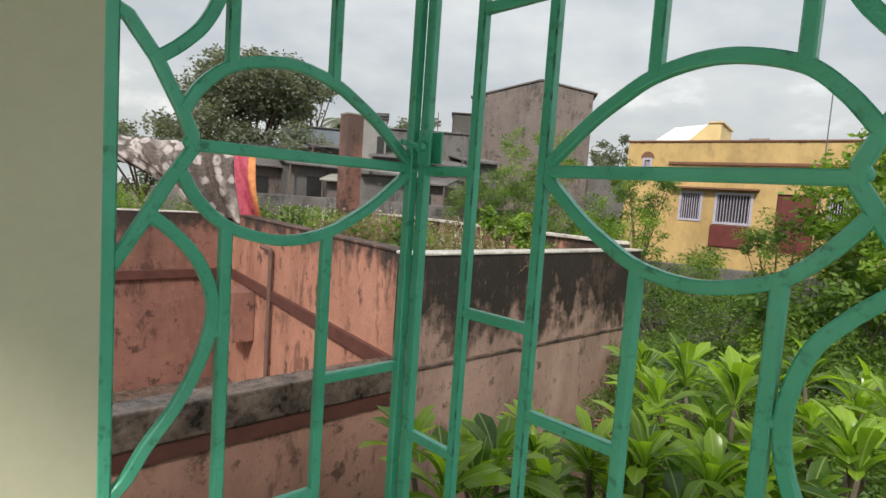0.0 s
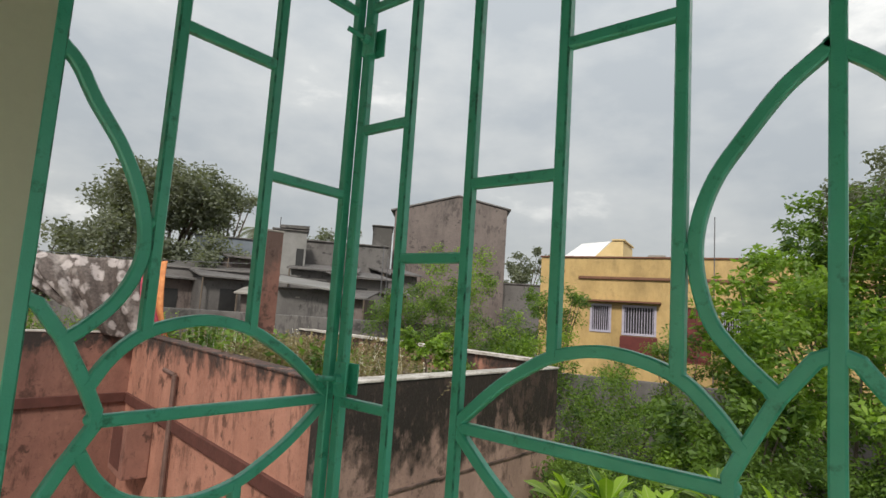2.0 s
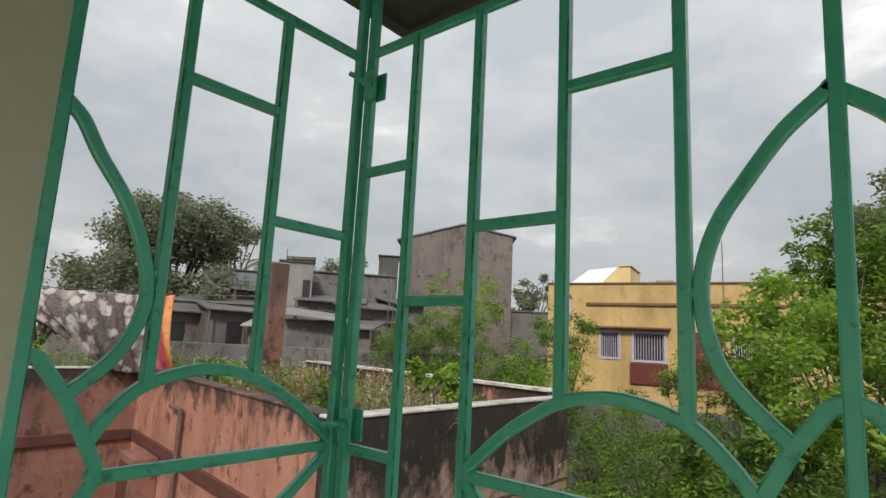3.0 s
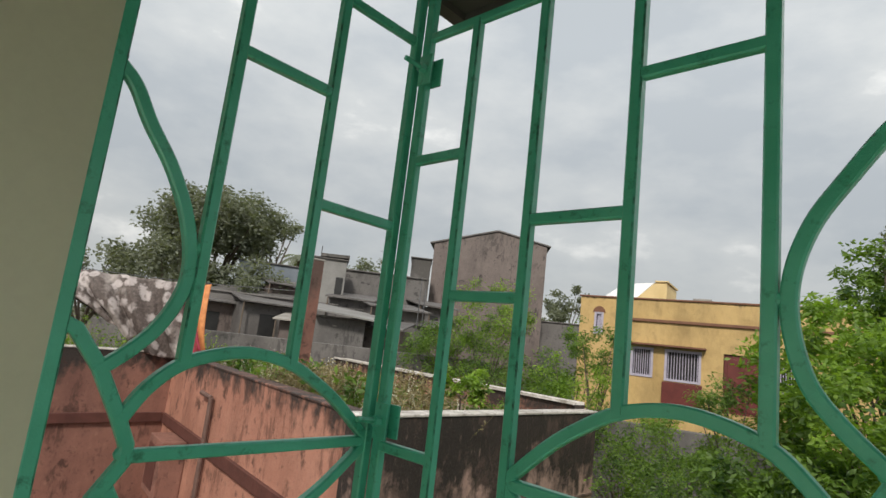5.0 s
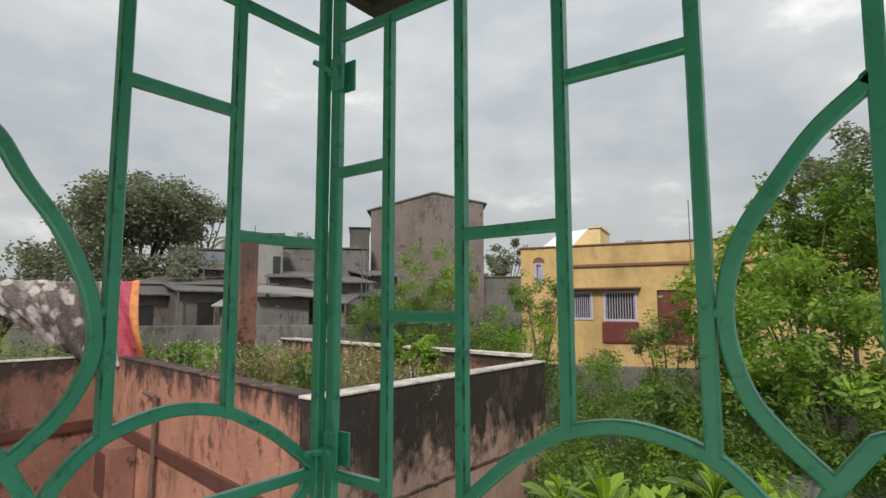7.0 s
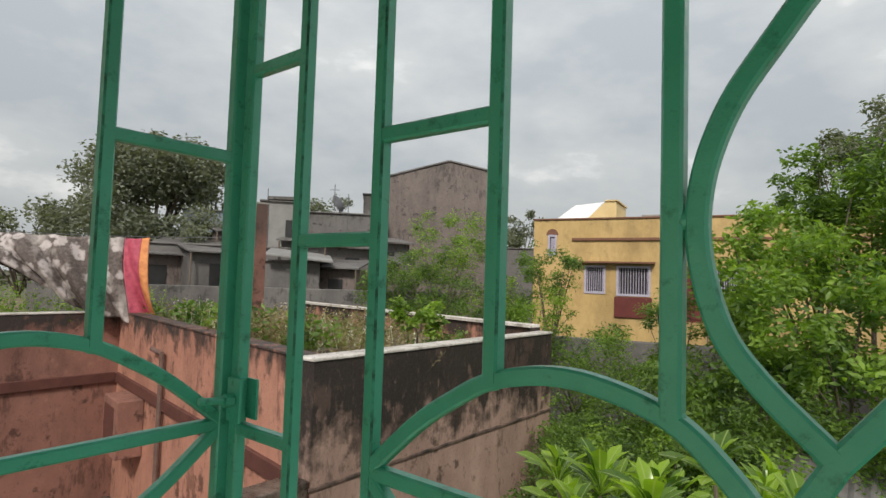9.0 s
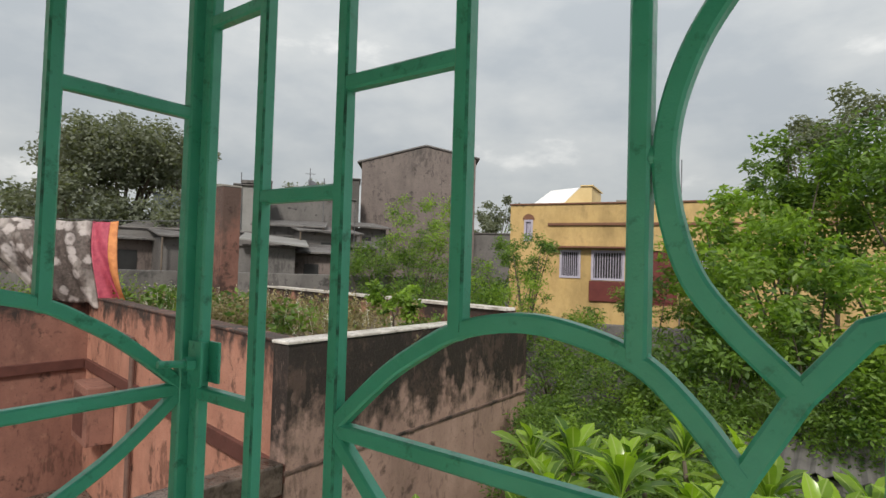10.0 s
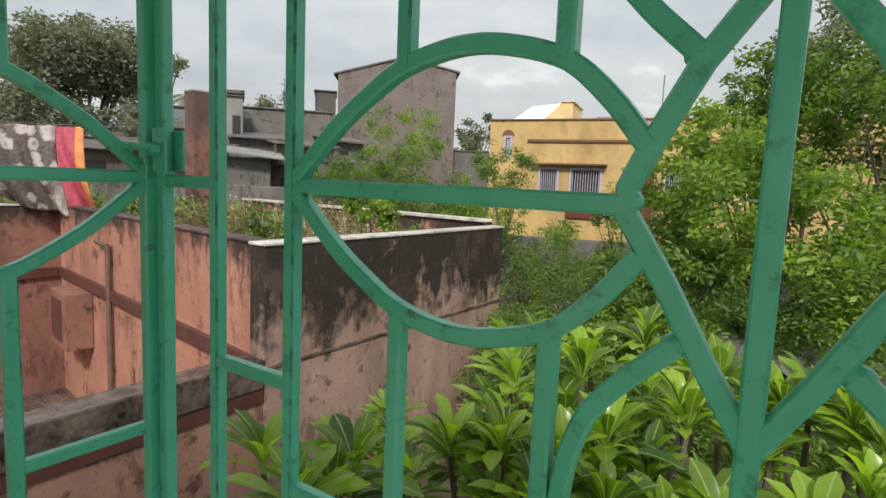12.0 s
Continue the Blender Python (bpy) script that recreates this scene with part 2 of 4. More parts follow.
PETAL = leaf_mat("pink_petal", (0.55, 0.20, 0.22), (0.75, 0.42, 0.40), 0.5, 0.3)


# ---- mesh helpers ----
def link_mesh(name, verts, faces, material, smooth=False):
    me = bpy.data.meshes.new(name)
    me.from_pydata([tuple(v) for v in verts], [], faces)
    me.materials.append(material)
    if smooth:
        me.shade_smooth()
    me.update()
    return new(name, me)


def part(name, bm, material, parent=None, label="", smooth=False):
    """Links a bmesh as one mesh object under a thing or a part."""
    me = bpy.data.meshes.new(name)
    bmesh.ops.recalc_face_normals(bm, faces=bm.faces)
    bm.to_mesh(me)
    bm.free()
    me.materials.append(material)
    if smooth:
        me.shade_smooth()
    ob = new(name, me)
    if parent is not None:
        ob.parent = parent
    if label:
        ob["label"] = label
    return ob


def under(ob, parent, label=""):
    ob.parent = parent
    if label:
        ob["label"] = label
    return ob


def thing(name, label, category, group="", kind=""):
    return tagged(new(name), label, category, group, kind)


def add_box(bm, lo, hi, m=None, bevel=0.0):
    """A box from corner to corner, turned by m."""
    r = bmesh.ops.create_cube(bm, size=1.0)
    vs = r["verts"]
    c, s = (Vector(lo) + Vector(hi)) / 2, Vector(hi) - Vector(lo)
    for v in vs:
        v.co = Vector((v.co.x * s.x, v.co.y * s.y, v.co.z * s.z)) + c
        if m is not None:
            v.co = m @ v.co
    if bevel:
        es = {e for v in vs for e in v.link_edges}
        bmesh.ops.bevel(bm, geom=list(es), offset=bevel, segments=2, affect="EDGES", profile=0.6)
    return bm


def box(lo, hi, m=None, bevel=0.0):
    return add_box(bmesh.new(), lo, hi, m, bevel)


def add_tube(bm, a, b, r1, r2=None, seg=10):
    a, b = Vector(a), Vector(b)
    r2 = r1 if r2 is None else r2
    m = Matrix.Translation((a + b) / 2) @ (b - a).to_track_quat("Z", "Y").to_matrix().to_4x4()
    bmesh.ops.create_cone(bm, cap_ends=True, segments=seg, radius1=r1, radius2=r2, depth=(b - a).length, matrix=m)
    return bm


def tube(a, b, r1, r2=None, seg=10):
    return add_tube(bmesh.new(), a, b, r1, r2, seg)


def prism(outline, lo, hi):
    """An upright prism over a plan outline."""
    bm = bmesh.new()
    vs = [[bm.verts.new((x, y, z)) for x, y in outline] for z in (lo, hi)]
    n = len(outline)
    bm.faces.new(vs[0][::-1])
    bm.faces.new(vs[1])
    for i in range(n):
        bm.faces.new((vs[0][i], vs[0][(i + 1) % n], vs[1][(i + 1) % n], vs[1][i]))
    return bm


# ---- the green corner grille ----
BAR, CH = 0.0088, 0.0025   # half width of a bar, and its worn edge
Z_MID, Z_TOP, Z_BOT = 1.435, 2.216, 0.658


def bar_mesh(points, half=BAR, deep=BAR, grimy=-1):
    """A square bar with worn edges, swept along points (u, z) of the grille's plane; u runs along x, y is the depth."""
    pts = [Vector(p) for p in points]
    bm = bmesh.new()
    rings = []
    for i, p in enumerate(pts):
        d1 = (pts[i] - pts[i - 1]).normalized() if i else (pts[1] - pts[0]).normalized()
        d2 = (pts[i + 1] - pts[i]).normalized() if i < len(pts) - 1 else d1
        t = (d1 + d2).normalized()
        n = Vector((-t.y, t.x)) / max(t.dot(d1), 0.5)
        ring = []
        for a, b in ((half, deep - CH), (half - CH, deep), (CH - half, deep), (-half, deep - CH), (-half, CH - deep), (CH - half, -deep), (half - CH, -deep), (half, CH - deep)):
            q = p + n * a
            ring.append(bm.verts.new((q.x, b, q.y)))
        rings.append(ring)
    for r, s in zip(rings, rings[1:]):
        for i in range(8):
            fc = bm.faces.new((r[i], r[(i + 1) % 8], s[(i + 1) % 8], s[i]))
            if i == grimy:
                fc.material_index = 1
    bm.faces.new(rings[0])
    bm.faces.new(rings[-1][::-1])
    return bm


def spline(points, steps=9):
    """A smooth line through a few points."""
    p = [Vector(q) for q in points]
    p = [2 * p[0] - p[1]] + p + [2 * p[-1] - p[-2]]
    out = []
    for i in range(1, len(p) - 2):
        for k in range(steps):
            t = k / steps
            a, b, c, d = p[i - 1:i + 3]
            out.append(0.5 * (2 * b + (c - a) * t + (2 * a - 5 * b + 4 * c - d) * t * t + (3 * b - a - 3 * c + d) * t ** 3))
    return out + [p[-2]]


def flip(points, about=Z_MID):
    return [(u, 2 * about - z) for u, z in points]


def mirror(points, about):
    return [(2 * about - u, z) for u, z in points]


def weld(bm, u, z, r=0.0102):
    bmesh.ops.create_icosphere(bm, subdivisions=2, radius=r, matrix=Matrix.Translation((u, 0, z)) @ Matrix.Diagonal((1.15, 0.80, 1.0, 1.0)))


def grille_bars(thing_ob, bars, welds, m, seam):
    for name, pts in bars:
        thin = {"eye_arc": 0.0006, "petal_arc": 0.0010, "zigzag_bar": 0.0014, "rung": 0.0008, "eye_bar": 0.0012, "top_rail": 0.0018, "bottom_rail": 0.0018}.get(name, 0.0)
        ob = part(name, bar_mesh(pts, BAR, BAR - thin, seam if name == "upright_bar" and pts[0][0] < 0.5 else -1), GREEN, thing_ob)
        ob.data.materials.append(GRIME)
        ob.matrix_basis = m
    for u, z in welds:
        bm = bmesh.new()
        weld(bm, u, z)
        ob = part("weld", bm, GREEN, thing_ob, smooth=True)
        ob.matrix_basis = m


PETAL_WIDE = ((-0.006, 0.508), (0.010, 0.496), (0.050, 0.461), (0.090, 0.409), (0.122, 0.361), (0.141, 0.306), (0.143, 0.250), (0.127, 0.190), (0.099, 0.151), (0.057, 0.110))
PETAL_NARROW = ((0.0, 0.497), (0.028, 0.473), (0.056, 0.430), (0.098, 0.376), (0.130, 0.315), (0.146, 0.255), (0.142, 0.210), (0.119, 0.163), (0.086, 0.128), (0.052, 0.102))


def half_pattern(c, d, v, main, start, mid=Z_MID, petal=PETAL_WIDE):
    """Bars of the eye-shaped pattern from the upright at start to the upright called main."""
    bars, welds = [], []
    k = (main - d) / 0.163
    top = [(start + 0.004, mid + 0.006), (start + 0.436 * (c - start), mid + 0.067), (start + 0.727 * (c - start), mid + 0.100), (c, mid + 0.124), (c + 0.35 * (d - c), mid + 0.137),
           (c + 0.66 * (d - c), mid + 0.134), (d, mid + 0.116), (d + 0.040, mid + 0.083), (v + 0.014, mid + 0.043)]
    zig = [(main, mid + 0.160), (main - 0.019, mid + 0.152), (main - 0.054, mid + 0.106), (v + 0.016, mid + 0.045), (v, mid + 0.011), (v, mid - 0.010), (v + 0.033, mid - 0.061), (v + 0.066, mid - 0.120), (main, mid - 0.180)]
    big = [(main - k * a, mid + b) for a, b in petal]
    for pts in (spline(top), spline(flip(top, mid))):
        bars.append(("eye_arc", pts))
    bars.append(("eye_bar", [(start, mid), (v, mid - 0.003)]))
    bars.append(("zigzag_bar", zig))
    for pts in (spline(big), spline(flip(big, mid))):
        bars.append(("petal_arc", pts))
    for u, dz in ((c, 0.124), (d, 0.118)):
        bars.append(("upright_bar", [(u, mid + dz), (u, Z_TOP)]))
        bars.append(("upright_bar", [(u, mid - dz), (u, Z_BOT)]))
        welds += [(u, mid + dz), (u, mid - dz)]
    for s in (1, -1):
        welds += [(main - 0.058, mid + s * 0.110), (d + 0.008, mid + s * 0.275), (main, mid + 0.156 if s > 0 else mid - 0.180), (main, mid + s * 0.506), (v + 0.014, mid + s * 0.045)]
    welds += [(start + 0.004, mid), (v + 0.002, mid)]
    return bars, welds


# right-hand panel: y = 0, from the corner post along x
A, B, C, D, V, M = 0.122, 0.271, 0.436, 0.606, 0.665, 0.768
right = thing("window_grille", "green painted iron window grille with eye and petal shapes", "grille", "corner grille panels")
bars, welds = half_pattern(C, D, V, M, B)
bars += [(n, mirror(p, M)) for n, p in bars]
welds += mirror(welds, M)
bars.append(("upright_bar", [(M - 0.001, Z_BOT), (M - 0.001, Z_MID + 0.05), (M + 0.008, Z_TOP)]))
for u in (A, B, 2 * M - B, 2 * M - A):
    bars.append(("upright_bar", [(u, Z_BOT), (u, Z_TOP)]))
for u0, u1, z in ((0, A, 1.959), (0, A, Z_MID - 0.002), (0, A, 0.928), (A, B, 1.7025), (A, B, 1.190), (B, C, 1.825), (B, C, 1.056), (C, D, 2.025), (C, D, 0.848)):
    for p in ([(u0, z), (u1, z)], mirror([(u0, z), (u1, z)], M)):
        bars.append(("rung", p))
    welds += [(u0 + 0.006, z), (u1 - 0.006, z)]
bars.append(("top_rail", [(-0.002, Z_TOP), (2 * M + 0.002, Z_TOP)]))
bars.append(("bottom_rail", [(-0.002, Z_BOT), (2 * M + 0.002, Z_BOT)]))
grille_bars(right, bars, welds, Matrix.Identity(4), 4)
for u in (-0.0055, 2 * M + 0.001):
    ob = part("end_post", bar_mesh([(u, 0.66), (u, 2.45)], 0.0110, 0.0085, 6), GREEN, right)
    ob.data.materials.append(GRIME)

# left-hand panel: x = -0.036, from the corner post back along -y to the wall
LEFT_M = pose(-0.030, -0.012, 0, 0, 0, -90)
left = thing("window_grille", "narrow green painted iron grille panel beside the wall", "grille", "corner grille panels")
lC, lD, lV, lM = 0.177, 0.349, 0.401, 0.504
bars, welds = half_pattern(lC, lD, lV, lM, 0.0, 1.437, PETAL_NARROW)
for u0, u1, z in ((lC, lD, 2.026), (lC, lD, 0.856), (0, lC, 1.829), (0, lC, 1.058)):
    bars.append(("rung", [(u0, z), (u1, z)]))
    welds += [(u0 + 0.006, z), (u1 - 0.006, z)]
bars.append(("top_rail", [(0, Z_TOP - 0.006), (lM, Z_TOP - 0.006)]))
bars.append(("bottom_rail", [(0, Z_BOT), (lM, Z_BOT)]))
grille_bars(left, bars, welds, LEFT_M, 2)
for u, h in ((0.0, 0.0095), (lM, 0.009)):
    ob = part("end_post", bar_mesh([(u, 0.66), (u, 2.45)], h, 0.0095, 0), GREEN, left)
    ob.data.materials.append(GRIME)
    ob.matrix_basis = LEFT_M


def lug(z):
    """A bolted lug that ties the two panels at the corner."""
    ob = thing("grille_lug", "green painted bolted iron lug at the corner post", "bracket", "corner lugs")
    part("plate", box((-0.008, -0.0175, z - 0.031), (0.024, -0.0135, z + 0.031), bevel=0.0012), GREEN, ob)
    part("plate", box((0.004, 0.0055, z - 0.029), (0.030, 0.0100, z + 0.029), bevel=0.0018), GREEN, ob)
    part("web", box((-0.002, -0.0130, z - 0.027), (0.0075, 0.0050, z + 0.027), bevel=0.0008), GREEN, ob)
    part("bolt", tube((0.008, -0.0170, z), (0.004, -0.066, z + 0.004), 0.0050, seg=12), GREEN, ob)
    part("nut", tube((0.008, -0.0180, z), (0.007, -0.0310, z + 0.001), 0.0098, seg=6), GREEN, ob)


for z in (1.476, 2.140):
    lug(z)

# ---- the room that the camera stands in ----
def structure(name, bm, material, label, category):
    return tagged(part(name, bm, material), label, category, kind="structure")


BALCONY = -1.35   # southern edge of the balcony, unseen, set so the slab shades upper bars
structure("wall_west", box((-0.20, BALCONY, 0.0), (-0.022, -0.5185, 2.45)), HOUSE_WALL, "beige painted plaster wall beside the green grille", "wall")
structure("wall_sill_north", box((-0.10, -0.06, 0.0), (1.62, 0.10, 0.650)), HOUSE_WALL, "low beige plaster wall under the grille", "wall")
structure("wall_sill_west", box((-0.10, -0.5165, 0.0), (0.03, -0.062, 0.648)), HOUSE_WALL, "low beige plaster wall under the grille", "wall")
# added low walls out of view; their heights set the light on the grille
structure("wall_east", box((1.572, BALCONY + 0.122, 0.0), (1.70, -0.064, 0.25)), HOUSE_WALL, "unseen low beige plaster wall added to set the light inside", "wall")
structure("wall_south", box((-0.018, BALCONY, 0.0), (1.70, BALCONY + 0.12, 0.95)), HOUSE_WALL, "unseen low beige plaster wall added to set the light inside", "wall")
# unseen beam, added to keep light off the upper bars
structure("lintel_south", box((-0.018, BALCONY + 0.003, 1.88), (1.657, BALCONY + 0.12, 2.451)), HOUSE_WALL, "unseen beige beam added under the balcony slab to shade the upper grille", "beam")
# floor out of view, acts as a reflector for the lower bars
structure("floor", box((-0.20, BALCONY, -0.15), (1.70, 0.10, -0.004)), FLOOR, "unseen pale cement balcony floor that bounces light up to the grille", "floor")
bm = box((-0.19, BALCONY, 2.454), (1.66, 0.28, 2.56))
add_box(bm, (-0.188, BALCONY, 2.436), (-0.150, 0.278, 2.456))
add_box(bm, (-0.148, 0.240, 2.436), (1.66, 0.278, 2.456))
structure("ceiling", bm, SOFFIT, "grey cement slab overhanging the grille, with a drip edge", "ceiling")
# the same on the east side: an added light blocker, out of view
structure("lintel_east", box((1.560, BALCONY + 0.123, 2.12), (1.657, -0.064, 2.451)), HOUSE_WALL, "unseen beige beam added under the balcony slab to shade the upper grille", "beam")
structure("wall_house", box((-1.5, -7.0, -3.15), (-0.204, -0.5190, 2.90), bevel=0.01), HOUSE_WALL, "beige plastered side of the house", "wall")
structure("roof_house", box((-1.65, -7.2, 2.905), (-0.195, -0.40, 3.02), bevel=0.01), SOFFIT, "weathered cement roof slab of the house", "roof")
# added terrace out of view, reflects sunlight into the balcony
structure("terrace", box((-0.200, -7.0, -3.15), (4.2, BALCONY - 0.004, -0.16), bevel=0.01), FLOOR, "unseen pale cement terrace added over the lower storey to bounce light", "terrace")
structure("wall_base", box((-0.10, BALCONY, -3.1), (1.68, 0.08, -0.154)), HOUSE_WALL, "plastered lower storey of the house", "wall")
rng = np.random.default_rng(5)
bm = bmesh.new()
z = 0.70
while z < 2.42:
    h = rng.uniform(0.004, 0.018)
    add_box(bm, (-0.032, -0.5195, z), (-0.0225 - rng.uniform(0, 0.004), -0.5180 + rng.uniform(0.0005, 0.003), z + h))
    z += h + rng.uniform(0.0, 0.02)
tagged(part("plaster_edge", bm, HOUSE_WALL), "ragged broken plaster along the wall edge", "trim", kind="structure")

# ---- ground ----
G = -3.1
bm = bmesh.new()
bmesh.ops.create_grid(bm, x_segments=60, y_segments=60, size=700, matrix=Matrix.Translation((0, 0, G)))
structure("ground", bm, GROUND, "damp earth with grass between the houses", "ground")

# ---- the neighbour's flat-roofed house ----
def on_wall(x):
    """y of the salmon wall at x."""
    return 3.4 + 0.16 * (-4.05 - x)


ROOF, TOP, BACK = 0.42, 0.775, 0.88
neighbour = thing("flat_roofed_house", "salmon plastered house with weeds growing on its walled flat roof", "house")
X0, X1 = -4.05, -12.1
T = 0.25


def wall_run(p, q, thick, lo, hi, bevel=0.012):
    """A wall from p to q in plan, its thickness to the left of the way."""
    p, q = Vector((*p, 0)), Vector((*q, 0))
    d = q - p
    m = Matrix.Translation(p) @ Matrix.Rotation(math.atan2(d.y, d.x), 4, "Z")
    return box((0, 0, lo), (d.length, thick, hi), m, bevel)


E_Y = 8.75
part("wall", wall_run((X0, 3.4), (X0, E_Y), T, G, TOP - 0.035), PINK_DARK, neighbour, "pink plaster wall black with mould")
part("wall", wall_run((X1, on_wall(X1)), (X0 - T - 0.002, on_wall(X0 - T - 0.002)), T, G, TOP - 0.035), ORANGE, neighbour, "salmon plaster wall with mould at the top")
# this wall's weaker light is put into its darker salmon
part("wall", wall_run((X1, -9.0), (X1, on_wall(X1) + T), T, G, TOP - 0.035), ORANGE_SHADE, neighbour, "salmon plaster wall with mould at the top")
part("wall", wall_run((X0 - T, E_Y), (-26, E_Y + 0.16 * 21.7), T, G, BACK - 0.03), ORANGE, neighbour)
part("coping", wall_run((X0 - T, E_Y - 0.02), (-26, E_Y - 0.02 + 0.16 * 21.7), T + 0.04, BACK - 0.028, BACK), COPING, neighbour)
part("coping", wall_run((X0 + 0.02, 3.38), (X0 + 0.02, E_Y + 0.02), T + 0.03, TOP - 0.034, TOP + 0.002), COPING, neighbour, "wet pale cement coping")
part("coping", wall_run((X1, on_wall(X1) - 0.02), (X0 - T - 0.012, on_wall(X0 - T - 0.012) - 0.02), T + 0.04, TOP - 0.034, TOP), ORANGE, neighbour)
part("coping", wall_run((X1 + 0.02, -9.0), (X1 + 0.02, on_wall(X1) - 0.03), T + 0.04, TOP - 0.034, TOP), COPING, neighbour)
out = [(X0 - T, 3.45 + T), (X0 - T, E_Y), (-26, E_Y + 0.16 * 21.7), (-26, -9), (X1 - T, -9), (X1 - T, on_wall(X1) + T)]
part("roof", prism(out, ROOF - 0.15, ROOF), ROOF_SOIL, neighbour, "flat roof covered with soil and moss")
# string course and box
part("string_course", wall_run((X1 + 0.1, on_wall(X1 + 0.1) - 0.06), (X0, on_wall(X0) - 0.06), 0.07, -0.70, -0.50), BAND, neighbour, "dark red string course")
part("string_course", wall_run((X1 + 0.06, -9.0), (X1 + 0.06, on_wall(X1) - 0.06), 0.07, -0.70, -0.50), BAND, neighbour)
part("ledge", wall_run((X0 + 0.018, 3.385), (X0 + 0.018, E_Y), 0.05, -0.62, -0.575), LEDGE, neighbour, "ledge stained black")
bx = -11.0
mw = Matrix.Translation((bx, on_wall(bx), 0)) @ Matrix.Rotation(math.atan2(-0.16, 1), 4, "Z")
# darker salmon carries the box's shade in its colour
part("meter_box", box((0.0, -0.45, -1.75), (1.0, -0.005, -0.72), mw, 0.02), ORANGE_SHADE, neighbour, "plastered box under the string course")
# dark panel painted where the box front opens into shade
part("box_door", box((0.12, -0.462, -1.62), (0.80, -0.448, -0.86), mw), BAND, neighbour, "dark red panel standing in for the shaded opening of the box")
part("courtyard", prism([(X0 - 0.3, -7.0), (X0 - 0.3, 3.38), (X1 + 0.02, on_wall(X1) - 0.02), (X1 + 0.02, -7.0)], G - 0.05, G + 0.03), WET_COPING, neighbour, "wet cement courtyard")
px = -8.9
bm = tube((px, on_wall(px) - 0.08, -2.6), (px, on_wall(px) - 0.08, 0.25), 0.045)
add_tube(bm, (px, on_wall(px) - 0.08, 0.25), (px - 0.6, on_wall(px - 0.6) - 0.08, 0.27), 0.04)
part("rain_pipe", bm, PIPE, neighbour, "rusty brown drain pipe")

low = thing("compound_wall", "low damp plaster compound wall with a wet dark top", "wall")
part("wall", wall_run((X0 - 0.01, -7.0), (X0 - 0.01, 3.395), 0.24, G, -0.80), LOW_WALL, low)
part("band", wall_run((X0 + 0.012, -7.0), (X0 + 0.012, 3.38), 0.03, -0.96, -0.803, 0.004), BAND, low, "dark red painted band")
part("coping", wall_run((X0 + 0.03, -7.0), (X0 + 0.03, 3.37), 0.31, -0.80, -0.475, 0.02), WET_COPING, low, "wet mouldy cement coping")

pillar = thing("roof_pillar", "square salmon cement column streaked by rain on the flat roof", "pillar")
mp = Matrix.Translation((-10.11, 6.51, 0)) @ Matrix.Rotation(radians(-9), 4, "Z")
part("shaft", box((-0.20, -0.20, ROOF), (0.20, 0.20, 3.16), mp, 0.015), PILLAR, pillar)
part("cap", box((-0.21, -0.21, 3.16), (0.21, 0.21, 3.20), mp, 0.008), CEMENT, pillar)

# ---- the yellow house ----
YM = Matrix.Translation((-9.94, 18.47, -0.28)) @ Matrix.Rotation(math.atan2(0.2, 0.98), 4, "Z")   # its front runs along local x, behind it is +y
yellow = thing("two_storey_house", "two-storey yellow lime-washed house with maroon shutters", "house")


def on_front(az, depth=0.0):
    """How far along the front, or a plane behind it, a direction from the grille meets it (degrees from x)."""
    e, w = Vector((0.77, -0.75)), Vector((math.cos(radians(az)), math.sin(radians(az))))
    u = Vector((0.98, 0.2)).normalized()
    o = Vector((-9.94, 18.47)) + Vector((-u.y, u.x)) * depth
    return ((e.x - o.x) * w.y - (e.y - o.y) * w.x) / (u.x * w.y - u.y * w.x)


def front_with_holes(length, z0, z1, holes, thick):
    """A wall along x with rectangular openings through it."""
    xs = sorted({0.0, length, *[h[0] for h in holes], *[h[1] for h in holes]})
    zs = sorted({z0, z1, *[h[2] for h in holes], *[h[3] for h in holes]})
    bm = bmesh.new()
    for a, b in zip(xs, xs[1:]):
        for c, d in zip(zs, zs[1:]):
            if not any(h[0] <= a and b <= h[1] and h[2] <= c and d <= h[3] for h in holes):
                add_box(bm, (a, 0, c), (b, thick, d))
    bmesh.ops.remove_doubles(bm, verts=bm.verts, dist=0.0005)
    seen = {}
    for f in bm.faces:
        c = f.calc_center_median()
        seen.setdefault((round(c.x, 3), round(c.y, 3), round(c.z, 3)), []).append(f)
    bmesh.ops.delete(bm, geom=[f for fs in seen.values() if len(fs) > 1 for f in fs], context="FACES")
    return bm


def yellow_part(name, bm, material, parent=None, label=""):
    ob = part(name, bm, material, parent or yellow, label)
    ob.matrix_basis = YM if (parent or yellow) is yellow else Matrix.Identity(4)
    return ob


w1a, w1b = on_front(111.2), on_front(108.1)
d1a, d1b = on_front(106.3), on_front(103.4)
sa, sb = on_front(114.2), on_front(112.2)
aa, ab = on_front(117.75), on_front(116.9)
ha, hb = on_front(102.6), on_front(100.2)
Y_LEN, Y_TOP = 13.0, 4.30
holes = [(w1a, w1b, 1.55, 2.62), (d1a, d1b, 0.75, 2.64), (sa, sb, 1.6, 2.62), (aa, ab, 2.95, 3.75), (ha, hb, 1.6, 2.6),
         (w1a, w1b, -1.9, -0.9), (d1a, d1b, -2.0, -0.9)]
yellow_part("front_wall", front_with_holes(Y_LEN, G, Y_TOP, holes, 0.25), YELLOW)
yellow_part("side_wall", box((0.0, 0.254, G), (0.25, 9.0, Y_TOP)), YELLOW)
yellow_part("side_wall", box((Y_LEN - 0.25, 0.254, G), (Y_LEN, 9.0, Y_TOP)), YELLOW)
